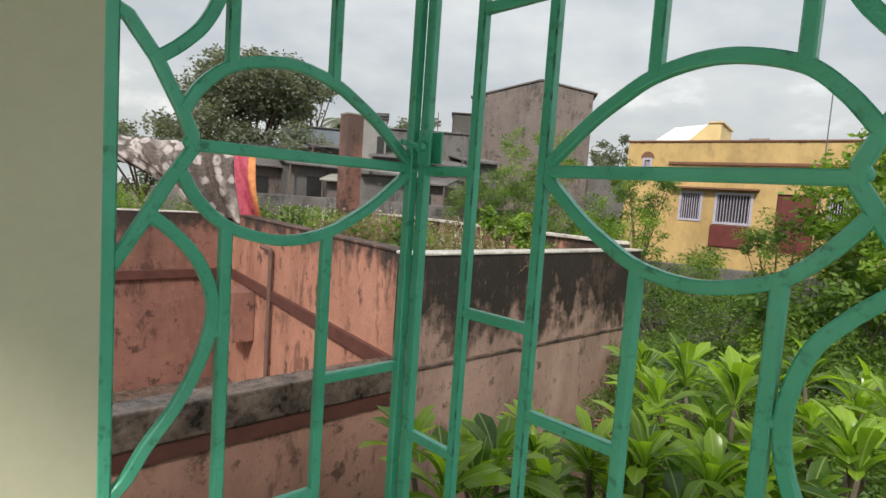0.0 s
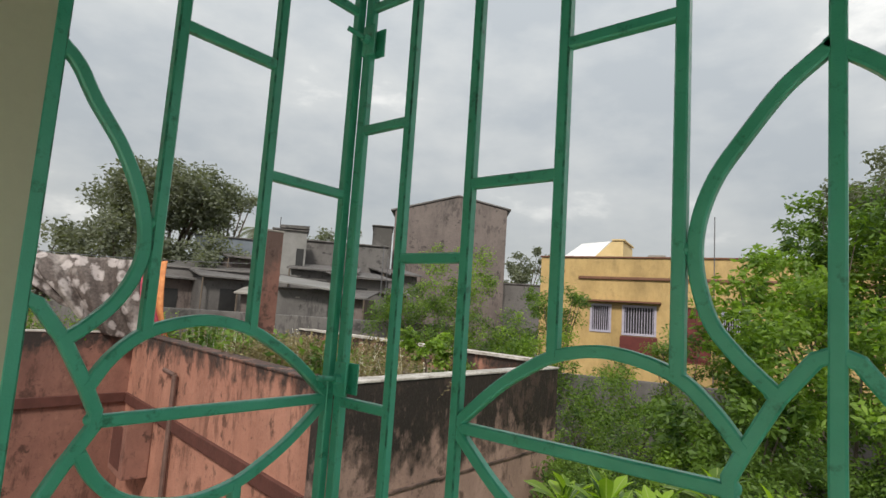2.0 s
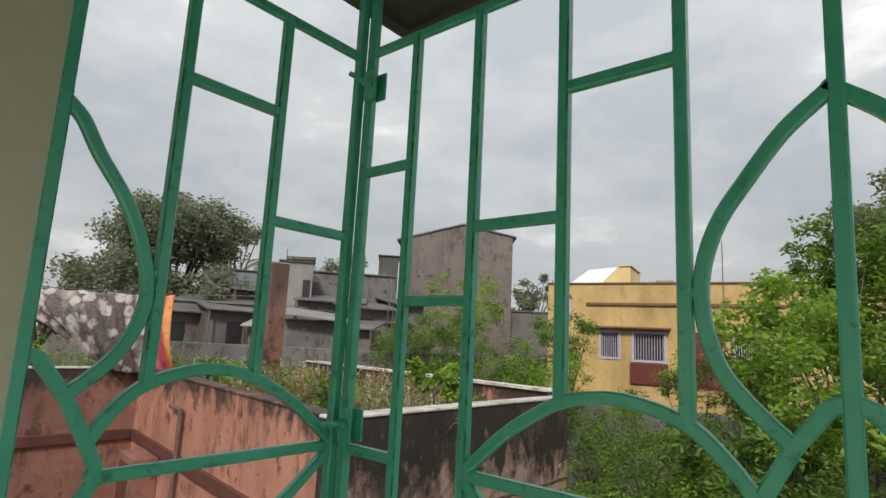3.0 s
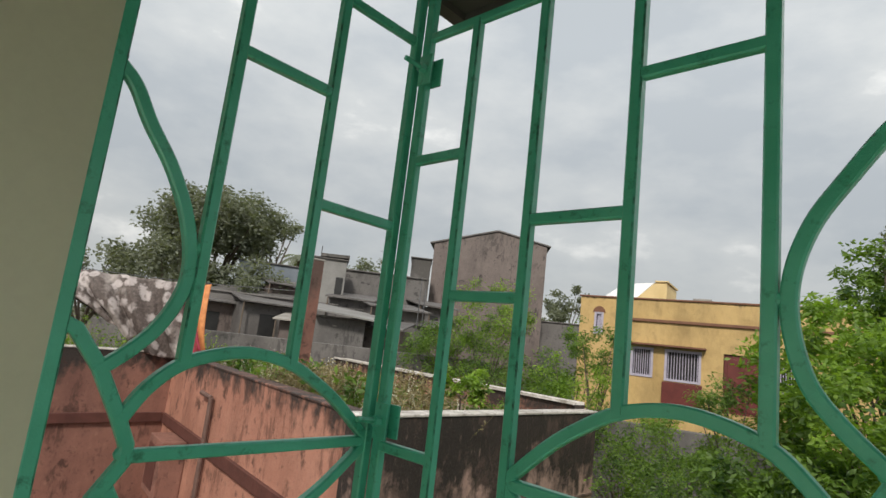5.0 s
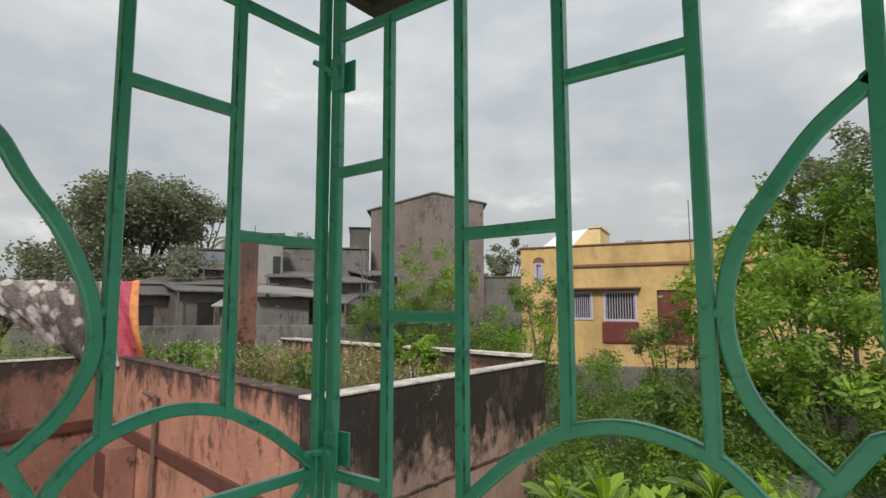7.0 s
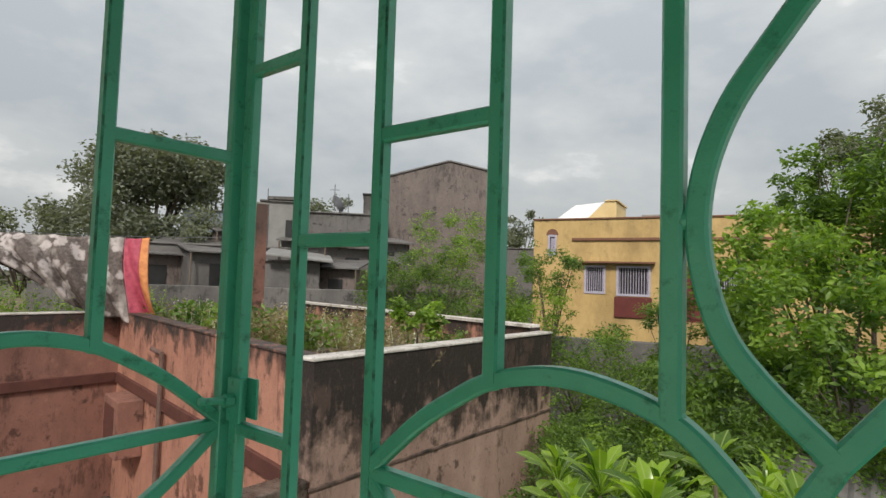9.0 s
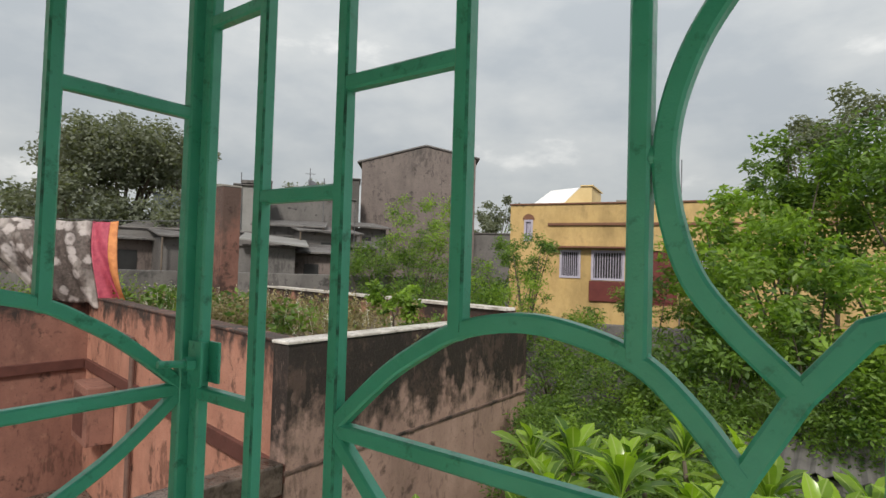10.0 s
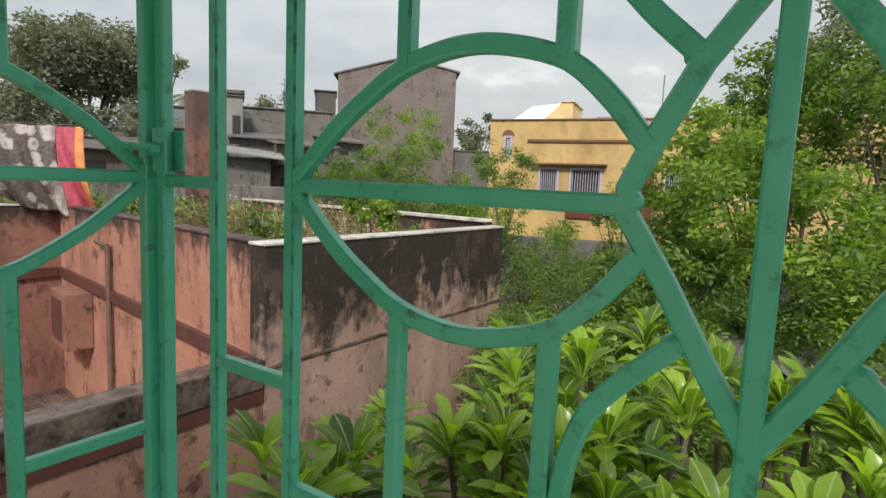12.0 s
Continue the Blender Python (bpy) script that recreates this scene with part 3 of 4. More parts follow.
yellow_part("back_wall", box((0.254, 8.75, G), (Y_LEN - 0.254, 9.0, Y_TOP)), YELLOW)
yellow_part("roof", box((0.254, 0.254, 3.6), (Y_LEN - 0.254, 8.746, 3.75)), CEMENT)
yellow_part("parapet_coping", box((-0.04, -0.05, Y_TOP + 0.002), (Y_LEN + 0.04, 0.29, Y_TOP + 0.06), bevel=0.01), BROWN, label="weathered brown coping")
yellow_part("moulding", box((on_front(115.4), -0.07, 3.52), (Y_LEN, -0.002, 3.62), bevel=0.01), BROWN, label="brown painted moulding")
yellow_part("window_shade", box((sa - 0.2, -0.28, 2.70), (w1b + 0.15, -0.002, 2.76)), BROWN)
# near-black sheet in place of the unlit rooms
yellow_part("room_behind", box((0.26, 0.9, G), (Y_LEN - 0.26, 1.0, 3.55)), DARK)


def barred_window(a, b, z0, z1, n):
    # black sheet behind the bars paints the shade of the room
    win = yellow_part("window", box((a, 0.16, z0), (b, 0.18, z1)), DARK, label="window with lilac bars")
    bm = box((a, -0.03, z0), (a + 0.08, 0.10, z1))
    for lo, hi in (((b - 0.08, -0.03, z0), (b, 0.10, z1)), ((a + 0.082, -0.03, z1 - 0.08), (b - 0.082, 0.10, z1)), ((a + 0.082, -0.03, z0), (b - 0.082, 0.10, z0 + 0.08))):
        add_box(bm, lo, hi)
    yellow_part("window_frame", bm, LILAC, win)
    for i in range(n):
        x = a + 0.12 + (b - a - 0.24) * i / (n - 1)
        yellow_part("window_bar", box((x - 0.012, 0.03, z0 + 0.08), (x + 0.012, 0.055, z1 - 0.08)), LILAC, win)
    return win


barred_window(w1a, w1b, 1.55, 2.62, 11)
barred_window(sa, sb, 1.6, 2.62, 8)
barred_window(ha, hb, 1.6, 2.6, 10)
barred_window(aa, ab, 2.95, 3.75, 4)
bm = bmesh.new()
rr = (ab - aa) / 2 + 0.06
ring = [[bm.verts.new(((aa + ab) / 2 + q * math.cos(t), y, 3.74 + q * math.sin(t))) for t in [math.pi * i / 12 for i in range(13)]] for y in (-0.03, -0.004) for q in (rr, 0.03)]
for i in range(12):
    for p, q in ((0, 1), (2, 3), (0, 2), (1, 3)):
        bm.faces.new((ring[p][i], ring[p][i + 1], ring[q][i + 1], ring[q][i]))
yellow_part("window_arch", bm, BROWN, label="brown painted arch over the small window")
yellow_part("shutter", box((w1a - 0.05, -0.07, 0.80), (w1b + 0.05, -0.004, 1.52), bevel=0.01), MAROON, label="maroon painted panel under the window")
door = yellow_part("balcony_door", box((d1a + 0.02, 0.06, 0.75), (d1b - 0.02, 0.12, 2.62)), MAROON, label="closed maroon wooden door")
for z0, z1 in ((0.85, 1.55), (1.7, 2.5)):
    for a, b in ((d1a + 0.12, (d1a + d1b) / 2 - 0.05), ((d1a + d1b) / 2 + 0.05, d1b - 0.12)):
        yellow_part("door_panel", box((a, 0.035, z0), (b, 0.058, z1), bevel=0.01), MAROON, door)
# stair head with a sloping sheet roof
s1, s2, s3 = on_front(114.2, 1.05), on_front(112.3, 1.05), on_front(111.3, 1.05)


def slab(corners, thick):
    """A slab under four corners."""
    bm = bmesh.new()
    vs = [[bm.verts.new((x, y, z - d)) for x, y, z in corners] for d in (0.0, thick)]
    bm.faces.new(vs[0]), bm.faces.new(vs[1][::-1])
    for i in range(4):
        bm.faces.new((vs[0][i], vs[1][i], vs[1][(i + 1) % 4], vs[0][(i + 1) % 4]))
    return bm


yellow_part("sheet_roof", slab([(on_front(117.2, 1.3), 1.3, 4.42), (on_front(114.2, 1.3), 1.3, 4.40), (on_front(112.5, 2.9), 2.9, 5.34), (on_front(115.2, 2.9), 2.9, 5.24)], 0.06), TIN, label="wet sheet roof, its glint painted as white")
bm = bmesh.new()
pr = [(s1, 3.76), (s3, 3.76), (s3, 5.08), (s2, 5.10), (s1, 4.38)]
vs = [[bm.verts.new((x, y, z)) for x, z in pr] for y in (1.05, 1.25)]
bm.faces.new(vs[0]), bm.faces.new(vs[1][::-1])
for i in range(5):
    bm.faces.new((vs[0][i], vs[1][i], vs[1][(i + 1) % 5], vs[0][(i + 1) % 5]))
yellow_part("stair_head_wall", bm, YELLOW_TOP)
yellow_part("stair_head_wall", box((s3 - 0.2, 1.254, 3.76), (s3, 3.2, 5.05)), YELLOW_TOP)
yellow_part("stair_head_cap", box((s2 - 0.03, 1.0, 5.10), (s3 + 0.05, 3.3, 5.15)), YELLOW_TOP)

# ---- grey house with a gable ----
GM = Matrix.Translation((0.77, -0.75, 0)) @ Matrix.Rotation(radians(128.4 - 90), 4, "Z") @ Matrix.Translation((0, 32, 0))
grey = thing("gabled_house", "tall grey weathered brick house with a low gable", "house")


def at(ob, m):
    ob.matrix_basis = m
    return ob


bm = bmesh.new()
pr = [(-3.35, G), (3.1, G), (3.1, 7.75), (0.25, 8.36), (-3.35, 7.35)]
vs = [[bm.verts.new((x, y, z)) for x, z in pr] for y in (0.0, 9.0)]
bm.faces.new(vs[0]), bm.faces.new(vs[1][::-1])
for i in range(5):
    bm.faces.new((vs[0][i], vs[1][i], vs[1][(i + 1) % 5], vs[0][(i + 1) % 5]))
at(part("wall", bm, GREY_BRICK, grey), GM)
for x0, z0, x1, z1 in ((-3.6, 7.30, 0.25, 8.38), (0.25, 8.38, 3.3, 7.73)):
    a = math.atan2(z1 - z0, x1 - x0)
    m = GM @ Matrix.Translation((x0, 0, z0)) @ Matrix.Rotation(-a, 4, "Y")
    at(part("roof_sheet", box((0, -0.08, 0.0), (math.hypot(x1 - x0, z1 - z0), 9.2, 0.08)), DARK_WALL, grey), m)

# ---- further buildings ----
def far_frame(az, dist):
    return Matrix.Translation((0.77, -0.75, 0)) @ Matrix.Rotation(radians(az - 90), 4, "Z") @ Matrix.Translation((0, dist, 0))


def block(name, label, az, dist, x0, x1, top, depth, material, bottom=G):
    ob = thing(name, label, "house")
    m = far_frame(az, dist)
    at(part("wall", box((x0, 0, bottom), (x1, depth, top), bevel=0.02), material, ob), m)
    at(part("roof_edge", box((x0 - 0.06, -0.08, top + 0.002), (x1 + 0.06, depth + 0.1, top + 0.07), bevel=0.02), DARK_WALL, ob), m)
    return ob, m


ob, m = block("low_house", "long low house with dark weathered walls", 138.5, 25, -2.6, 1.6, 4.35, 6, DARK_WALL)
for x in (-1.7, -0.2):
    at(part("window", box((x, -0.03, 1.9), (x + 0.7, 0.02, 2.8)), DARK, ob), m)
ob, m = block("low_house", "small blue-grey rendered house beyond the roof", 149.9, 28, -1.6, 2.4, 4.45, 5, BLUE_WALL)
at(part("window", box((-0.6, -0.03, 2.2), (0.3, 0.02, 3.2)), DARK, ob), m)
ob, m = block("low_house", "dark house with a flat roof among the trees", 146, 22, -6.0, 1.0, 2.6, 5, DARK_WALL)
ob, m = block("low_house", "dark shed with a pale sheet roof behind the flat roof", 142.4, 19, -1.1, 0.7, 2.05, 3, DARK_WALL)
at(part("sheet_roof", slab([(-1.0, -0.5, 2.30), (1.1, -0.5, 2.12), (1.1, 2.5, 2.44), (-1.0, 2.5, 2.62)], 0.05), PALE_WALL, ob, "pale sheet roof"), m)
ob, m = block("low_house", "grey low house between the gabled house and the yellow one", 121.3, 34, -3.5, 3.5, 3.6, 6, DARK_WALL)
ob, m = block("stair_head", "small grey stair head on a far roof", 135.4, 29, -0.55, 0.45, 5.85, 2, DARK_WALL)
garden = thing("garden_wall", "dark mossy rubble garden wall", "wall")
at(part("wall", box((-9.0, 0, G), (3.0, 0.3, 1.25), bevel=0.02), DARK_WALL, garden), far_frame(137, 17.5))
garden = thing("garden_wall", "dark mossy garden wall before the yellow house", "wall")
at(part("wall", box((-6.5, 0, G), (9.0, 0.25, 0.12), bevel=0.02), DARK_WALL, garden), far_frame(106, 16.6))

rng = np.random.default_rng(91)
for az, d, w, top, matl, edge in ((151.5, 24, 1.5, 2.7, DARK_WALL, DARK_WALL), (149.2, 21, 1.1, 2.3, DARK_WALL, DARK_WALL), (147.2, 25, 1.3, 3.3, GREY_BRICK, DARK_WALL), (146.0, 19.5, 0.9, 1.8, GREY_BRICK, CEMENT),
                                  (141.0, 22, 1.2, 2.9, DARK_WALL, DARK_WALL), (139.6, 19.5, 1.0, 1.9, GREY_BRICK, DARK_WALL), (137.2, 21.5, 1.1, 2.7, DARK_WALL, DARK_WALL), (135.0, 22, 0.9, 2.2, GREY_BRICK, DARK_WALL), (153.6, 22, 1.4, 2.2, GREY_BRICK, DARK_WALL), (133.4, 24, 0.8, 3.1, DARK_WALL, DARK_WALL)):
    hut = thing("lean_to_shed", "small weathered lean-to shed among the far roofs", "shed", "lean-to sheds")
    mh = far_frame(az, d) @ Matrix.Rotation(radians(rng.uniform(-25, 25)), 4, "Z")
    at(part("wall", box((-w, 0, G), (w, 1.6, top), bevel=0.02), matl, hut), mh)
    at(part("roof_sheet", slab([(-w - 0.15, -0.35, top + 0.06), (w + 0.15, -0.35, top + 0.04), (w + 0.15, 1.8, top + 0.36), (-w - 0.15, 1.8, top + 0.38)], 0.05), edge, hut), mh)
    a = rng.uniform(-0.7, 0.2) * w
    # black panel on the wall paints the shade of a doorway
    at(part("opening", box((a, -0.02, top - 1.1), (a + 0.5 * w, 0.04, top - 0.35)), DARK, hut), mh)
    for x in (-w - 0.05, w + 0.05):
        at(part("post", tube((x, -0.30, G), (x, -0.30, top + 0.0), 0.035, 0.03, 6), BARK, hut), mh)

# stair head, dish, masts on the far roofs
ob, m = block("stair_head", "pale grey rendered stair head on a flat roof", 144.6, 22.6, -0.62, 0.66, 4.42, 1.6, PALE_WALL, 2.60)
at(part("cap", slab([(-0.40, -0.12, 4.62), (0.72, -0.12, 4.66), (0.72, 1.75, 4.66), (-0.40, 1.75, 4.62)], 0.12), DARK_WALL, ob, "thin dark roof slab"), m)
at(part("opening", box((0.30, -0.02, 3.0), (0.58, 0.03, 3.75)), DARK, ob), m)

dish = thing("satellite_dish", "grey satellite dish on a pole above a far roof", "dish")
md = far_frame(138.9, 25.6)
bm = bmesh.new()
rings = []
for i in range(6):
    a = radians(6 + 44 * i / 5)
    rings.append([bm.verts.new((0.55 * math.sin(a) * math.cos(t), 0.5 - 0.55 * math.cos(a), 0.55 * math.sin(a) * math.sin(t))) for t in [2 * math.pi * k / 20 for k in range(20)]])
for p, q in zip(rings, rings[1:]):
    for k in range(20):
        bm.faces.new((p[k], p[(k + 1) % 20], q[(k + 1) % 20], q[k]))
bm.faces.new(rings[0])
at(part("bowl", bm, IRON, dish), md @ Matrix.Translation((0.1, 0, 4.95)) @ Matrix.Rotation(radians(65), 4, "Z") @ Matrix.Rotation(radians(-25), 4, "X"))
at(part("pole", tube((0.05, 0.1, 4.47), (0.05, 0.1, 4.9), 0.03), IRON, dish), md)
for az, d, z0, z1 in ((139.3, 25.3, 4.47, 5.7), (137.9, 24.0, G, 5.1), (135.2, 20.0, G, 3.85), (134.7, 20.2, G, 3.5), (145.6, 22.5, 2.72, 4.9), (103.2, 19.5, G, 5.2)):
    mast = thing("mast", "thin grey metal pole among the roofs", "pole", "thin poles")
    x, y = 0.77 + d * math.cos(radians(az)), -0.75 + d * math.sin(radians(az))
    part("pole", tube((x, y, z0), (x, y, z1), 0.022, 0.016, 8), IRON, mast)
    if az == 139.3:
        part("crossbar", tube((x - 0.16, y - 0.14, z1 - 0.25), (x + 0.16, y + 0.14, z1 - 0.25), 0.012, 0.012, 6), IRON, mast)
yellow_part("roof_slab", box((on_front(109.2), 0.6, Y_TOP - 0.3), (on_front(107.6), 1.4, Y_TOP + 0.20), bevel=0.02), CEMENT)

# ---- trees ----
def leaf_cloud(name, c, d, side, length, width, material):
    """Folded four-cornered leaves: where each starts, its way, its side, length and width."""
    n = len(c)
    up = np.cross(d, side)
    L, W = length[:, None], width[:, None]
    mid = c + d * L * 0.55 + up * W * 0.15
    verts = np.stack([c, mid + side * W * 0.5, c + d * L, mid - side * W * 0.5], 1).reshape(-1, 3)
    base = np.arange(n)[:, None] * 4
    tris = np.concatenate([base + np.array([[0, 1, 2]]), base + np.array([[0, 2, 3]])], 1).reshape(-1)
    me = bpy.data.meshes.new(name)
    me.vertices.add(4 * n)
    me.vertices.foreach_set("co", verts.astype(np.float32).reshape(-1))
    me.loops.add(len(tris))
    me.loops.foreach_set("vertex_index", tris.astype(np.int32))
    me.polygons.add(2 * n)
    me.polygons.foreach_set("loop_start", np.arange(0, 6 * n, 3, dtype=np.int32))
    me.update(calc_edges=True)
    me.materials.append(material)
    return new(name, me)


def unit(v):
    return v / np.linalg.norm(v, axis=1)[:, None]


def crown_mesh(name, rng, clumps, per, leaf, material, spread=1.0, droop=0.0, slim=0.5):
    """Many small folded leaves in uneven clumps (x, y, z, radius)."""
    cs = []
    for cx, cy, cz, cr in clumps:
        p = rng.normal(0, 0.48, (int(per * cr ** 1.6) + 1, 3))
        p = p[(p * p).sum(1) < 1.3]
        cs.append(np.array((cx, cy, cz)) + p * cr * np.array((1, 1, 0.8)) * spread)
    c = np.concatenate(cs)
    d = rng.normal(0, 1, c.shape)
    d[:, 2] = d[:, 2] * 0.5 - droop
    d = unit(d)
    side = unit(np.cross(d, rng.normal(0, 1, c.shape)))
    L = leaf * rng.uniform(0.6, 1.3, len(c))
    return leaf_cloud(name, c, d, side, L, L * slim, material)


def tree(name, label, base, height, crown_r, crown_z, clumps_n, per, leaf, material, seed, flat=0.7, slim=0.5, droop=0.2, trunk_r=0.12, lean=(0, 0), gap=0.0):
    """A tapered trunk, limbs that reach into the clumps, and a crown with gaps."""
    rng = np.random.default_rng(seed)
    ob = thing(name, label, "tree")
    bx, by, bz = base
    clumps = []
    for _ in range(clumps_n):
        a, r = rng.uniform(0, 2 * math.pi), crown_r * math.sqrt(rng.uniform(0.02, 1))
        h = rng.uniform(-1, 1) * math.sqrt(max(1 - (r / crown_r) ** 2, 0.05))
        clumps.append((bx + lean[0] + r * math.cos(a), by + lean[1] + r * math.sin(a), crown_z + h * crown_r * flat, crown_r * rng.uniform(0.16, 0.36)))
    bm = bmesh.new()
    fork = Vector((bx + lean[0] * 0.5, by + lean[1] * 0.5, bz + (crown_z - bz) * 0.55))
    add_tube(bm, (bx, by, bz - 0.05), fork, trunk_r, trunk_r * 0.65, 9)
    under(part("trunk", bm, BARK), ob)
    for c in clumps[:7]:
        bm = bmesh.new()
        mid = fork.lerp(Vector(c[:3]), 0.5) + Vector((0, 0, 0.12 * crown_r))
        add_tube(bm, fork, mid, trunk_r * 0.45, trunk_r * 0.28, 6)
        add_tube(bm, mid, c[:3], trunk_r * 0.28, trunk_r * 0.08, 5)
        under(part("limb", bm, BARK), ob)
    under(crown_mesh("crown", rng, clumps, per, leaf, material, droop=droop, slim=slim), ob)
    return ob


def around(az, d):
    return 0.77 + d * math.cos(radians(az)), -0.75 + d * math.sin(radians(az))


# broad trees beyond the roofs, with haze put into their leaf colour
x, y = around(155.4, 30)
tree("broad_tree", "broad dark green tree beyond the roofs, haze in its leaf colour", (x, y, G), 11, 3.2, 6.3, 60, 620, 0.20, LEAF_DARK, 3, flat=0.62, trunk_r=0.3)
x, y = around(150.6, 29.5)
tree("broad_tree", "spreading side of a dark tree beyond the roofs, haze in its leaf colour", (x, y, G), 9, 1.5, 6.4, 18, 620, 0.18, LEAF_DARK, 5, flat=0.6, trunk_r=0.18)
x, y = around(158.5, 28.5)
tree("broad_tree", "low dark tree beside the broad one, haze in its leaf colour", (x, y, G), 7, 2.6, 3.6, 36, 520, 0.20, LEAF_DARK, 4, flat=0.7, trunk_r=0.2)
x, y = around(152.6, 26)
tree("broad_tree", "low tree under the broad one, haze in its leaf colour", (x, y, G), 6, 2.1, 2.9, 30, 520, 0.18, LEAF_DARK, 61, flat=0.7, trunk_r=0.15)
for az, d, r, cz, seed in ((120.6, 46, 1.7, 6.0, 6), (122.2, 44, 1.5, 4.6, 7), (140.5, 40, 2.4, 5.6, 8), (165, 32, 2.6, 3.2, 9)):
    x, y = around(az, d)
    tree("far_tree", "hazy dark tree far behind the houses", (x, y, G), 8, r, cz, 24, 420, 0.22, LEAF_DARK, seed, flat=0.9, trunk_r=0.15)
# trees between the roof and the yellow house
for az, d, r, cz, seed, matl in ((128.0, 16.0, 1.15, 2.6, 11, LEAF_BRIGHT), (129.5, 16.5, 1.35, 1.3, 10, LEAF_MID), (124.5, 15.0, 1.2, 1.0, 12, LEAF_MID), (119.6, 14.0, 1.1, 0.9, 13, LEAF_BRIGHT), (117.3, 14.6, 0.8, 2.0, 18, LEAF_MID), (132.5, 17.0, 1.1, 1.3, 14, LEAF_MID),
                                 (114.5, 13.0, 1.2, -0.2, 15, LEAF_MID), (110.0, 13.5, 1.2, -0.5, 16, LEAF_BRIGHT), (105.5, 13.0, 0.9, 0.9, 19, LEAF_MID), (104.0, 12.5, 1.3, -0.4, 17, LEAF_MID)):
    x, y = around(az, d)
    tree("feathery_tree", "feathery green tree behind the walled roof", (x, y, G), 6, r, cz, 34, 1250, 0.095, matl, seed, flat=1.0, slim=0.30, droop=0.5, trunk_r=0.06)
# tall trees beside the yellow house
for az, d, r, cz, seed, matl in ((91.2, 14.5, 1.15, 4.25, 21, LEAF_DARK), (94.6, 14.0, 0.9, 3.7, 27, LEAF_MID), (88.0, 14.0, 1.5, 3.0, 28, LEAF_MID), (98.6, 11.5, 1.1, 1.9, 22, LEAF_BRIGHT), (93.0, 10.5, 1.35, 1.2, 23, LEAF_BRIGHT), (85.0, 13.0, 1.9, 2.8, 24, LEAF_MID), (95.0, 12.5, 1.2, 2.6, 25, LEAF_BRIGHT),
                                 (99.8, 10.0, 1.1, 0.2, 26, LEAF_MID), (87.5, 10.0, 1.3, 0.6, 29, LEAF_BRIGHT), (96.5, 13.5, 1.3, 0.7, 30, LEAF_MID)):
    x, y = around(az, d)
    tree("leafy_tree", "tall leafy green tree beside the yellow house", (x, y, G), 8, r * 1.08, cz, 26, 1000, 0.135, matl, seed, flat=0.95, slim=0.40, droop=0.4, trunk_r=0.07)
# shrubs below
for az, d, r, cz, seed, matl in ((116, 11.5, 1.1, -1.2, 39, LEAF_MID), (112, 10.5, 1.2, -1.2, 31, LEAF_MID), (107, 10.5, 1.2, -1.0, 32, LEAF_BRIGHT), (102, 10.2, 1.2, -1.0, 41, LEAF_MID), (114.5, 9.0, 1.0, -1.5, 42, LEAF_MID), (109.5, 8.6, 1.0, -1.4, 36, LEAF_BRIGHT),
                                 (104.5, 8.3, 1.0, -1.3, 33, LEAF_MID), (99.5, 8.0, 0.9, -1.4, 38, LEAF_MID), (110.5, 7.2, 0.9, -1.9, 37, LEAF_MID), (105, 6.9, 0.9, -1.8, 43, LEAF_MID), (94, 7.0, 0.9, -1.25, 34, LEAF_MID), (88, 7.0, 0.9, -1.1, 40, LEAF_BRIGHT), (97.5, 7.4, 0.8, -0.9, 45, LEAF_BRIGHT), (98.0, 9.2, 1.0, -0.5, 47, LEAF_MID), (94.0, 9.9, 1.1, -0.4, 48, LEAF_MID), (89.0, 9.9, 1.2, -0.3, 49, LEAF_MID), (84.5, 9.0, 1.2, -0.3, 50, LEAF_BRIGHT), (91, 6.6, 0.8, -1.2, 46, LEAF_MID), (82, 7.5, 1.2, -1.0, 35, LEAF_MID), (117.5, 7.6, 0.8, -2.1, 44, LEAF_MID)):
    x, y = around(az, d)
    tree("shrub", "dense green shrub between the houses", (x, y, G), 3, r, cz, 34, 1500, 0.075, matl, seed, flat=0.95, slim=0.42, droop=0.2, trunk_r=0.04)

# shed with a corrugated sheet roof among the shrubs
shed = thing("garden_shed", "low shed with a weathered corrugated sheet roof among shrubs", "shed")
ms = far_frame(91.0, 8.0)
bm = bmesh.new()
n = 90
rows_ = []
for y, z in ((0.0, -0.60), (1.9, -0.52)):
    rows_.append([bm.verts.new((-1.25 + 2.7 * i / n, y, z + 0.02 * math.sin(i * 1.15))) for i in range(n + 1)])
    rows_.append([bm.verts.new((-1.25 + 2.7 * i / n, y, z - 0.006 + 0.02 * math.sin(i * 1.15))) for i in range(n + 1)])
for p, q in ((0, 2), (1, 3), (0, 1), (2, 3)):
    for i in range(n):
        bm.faces.new((rows_[p][i], rows_[p][i + 1], rows_[q][i + 1], rows_[q][i]))
at(part("sheet_roof", bm, SOFFIT, shed), ms)
at(part("wall", box((-1.15, 0.1, G), (1.35, 1.8, -0.66)), DARK_WALL, shed), ms)

# palm beyond the roofs
palm = thing("palm_tree", "hazy palm tree far beyond the roofs", "tree")
x, y = around(147.7, 38)
part("trunk", tube((x, y, G), (x, y, 6.2), 0.16, 0.11, 10), BARK, palm)
rng = np.random.default_rng(77)
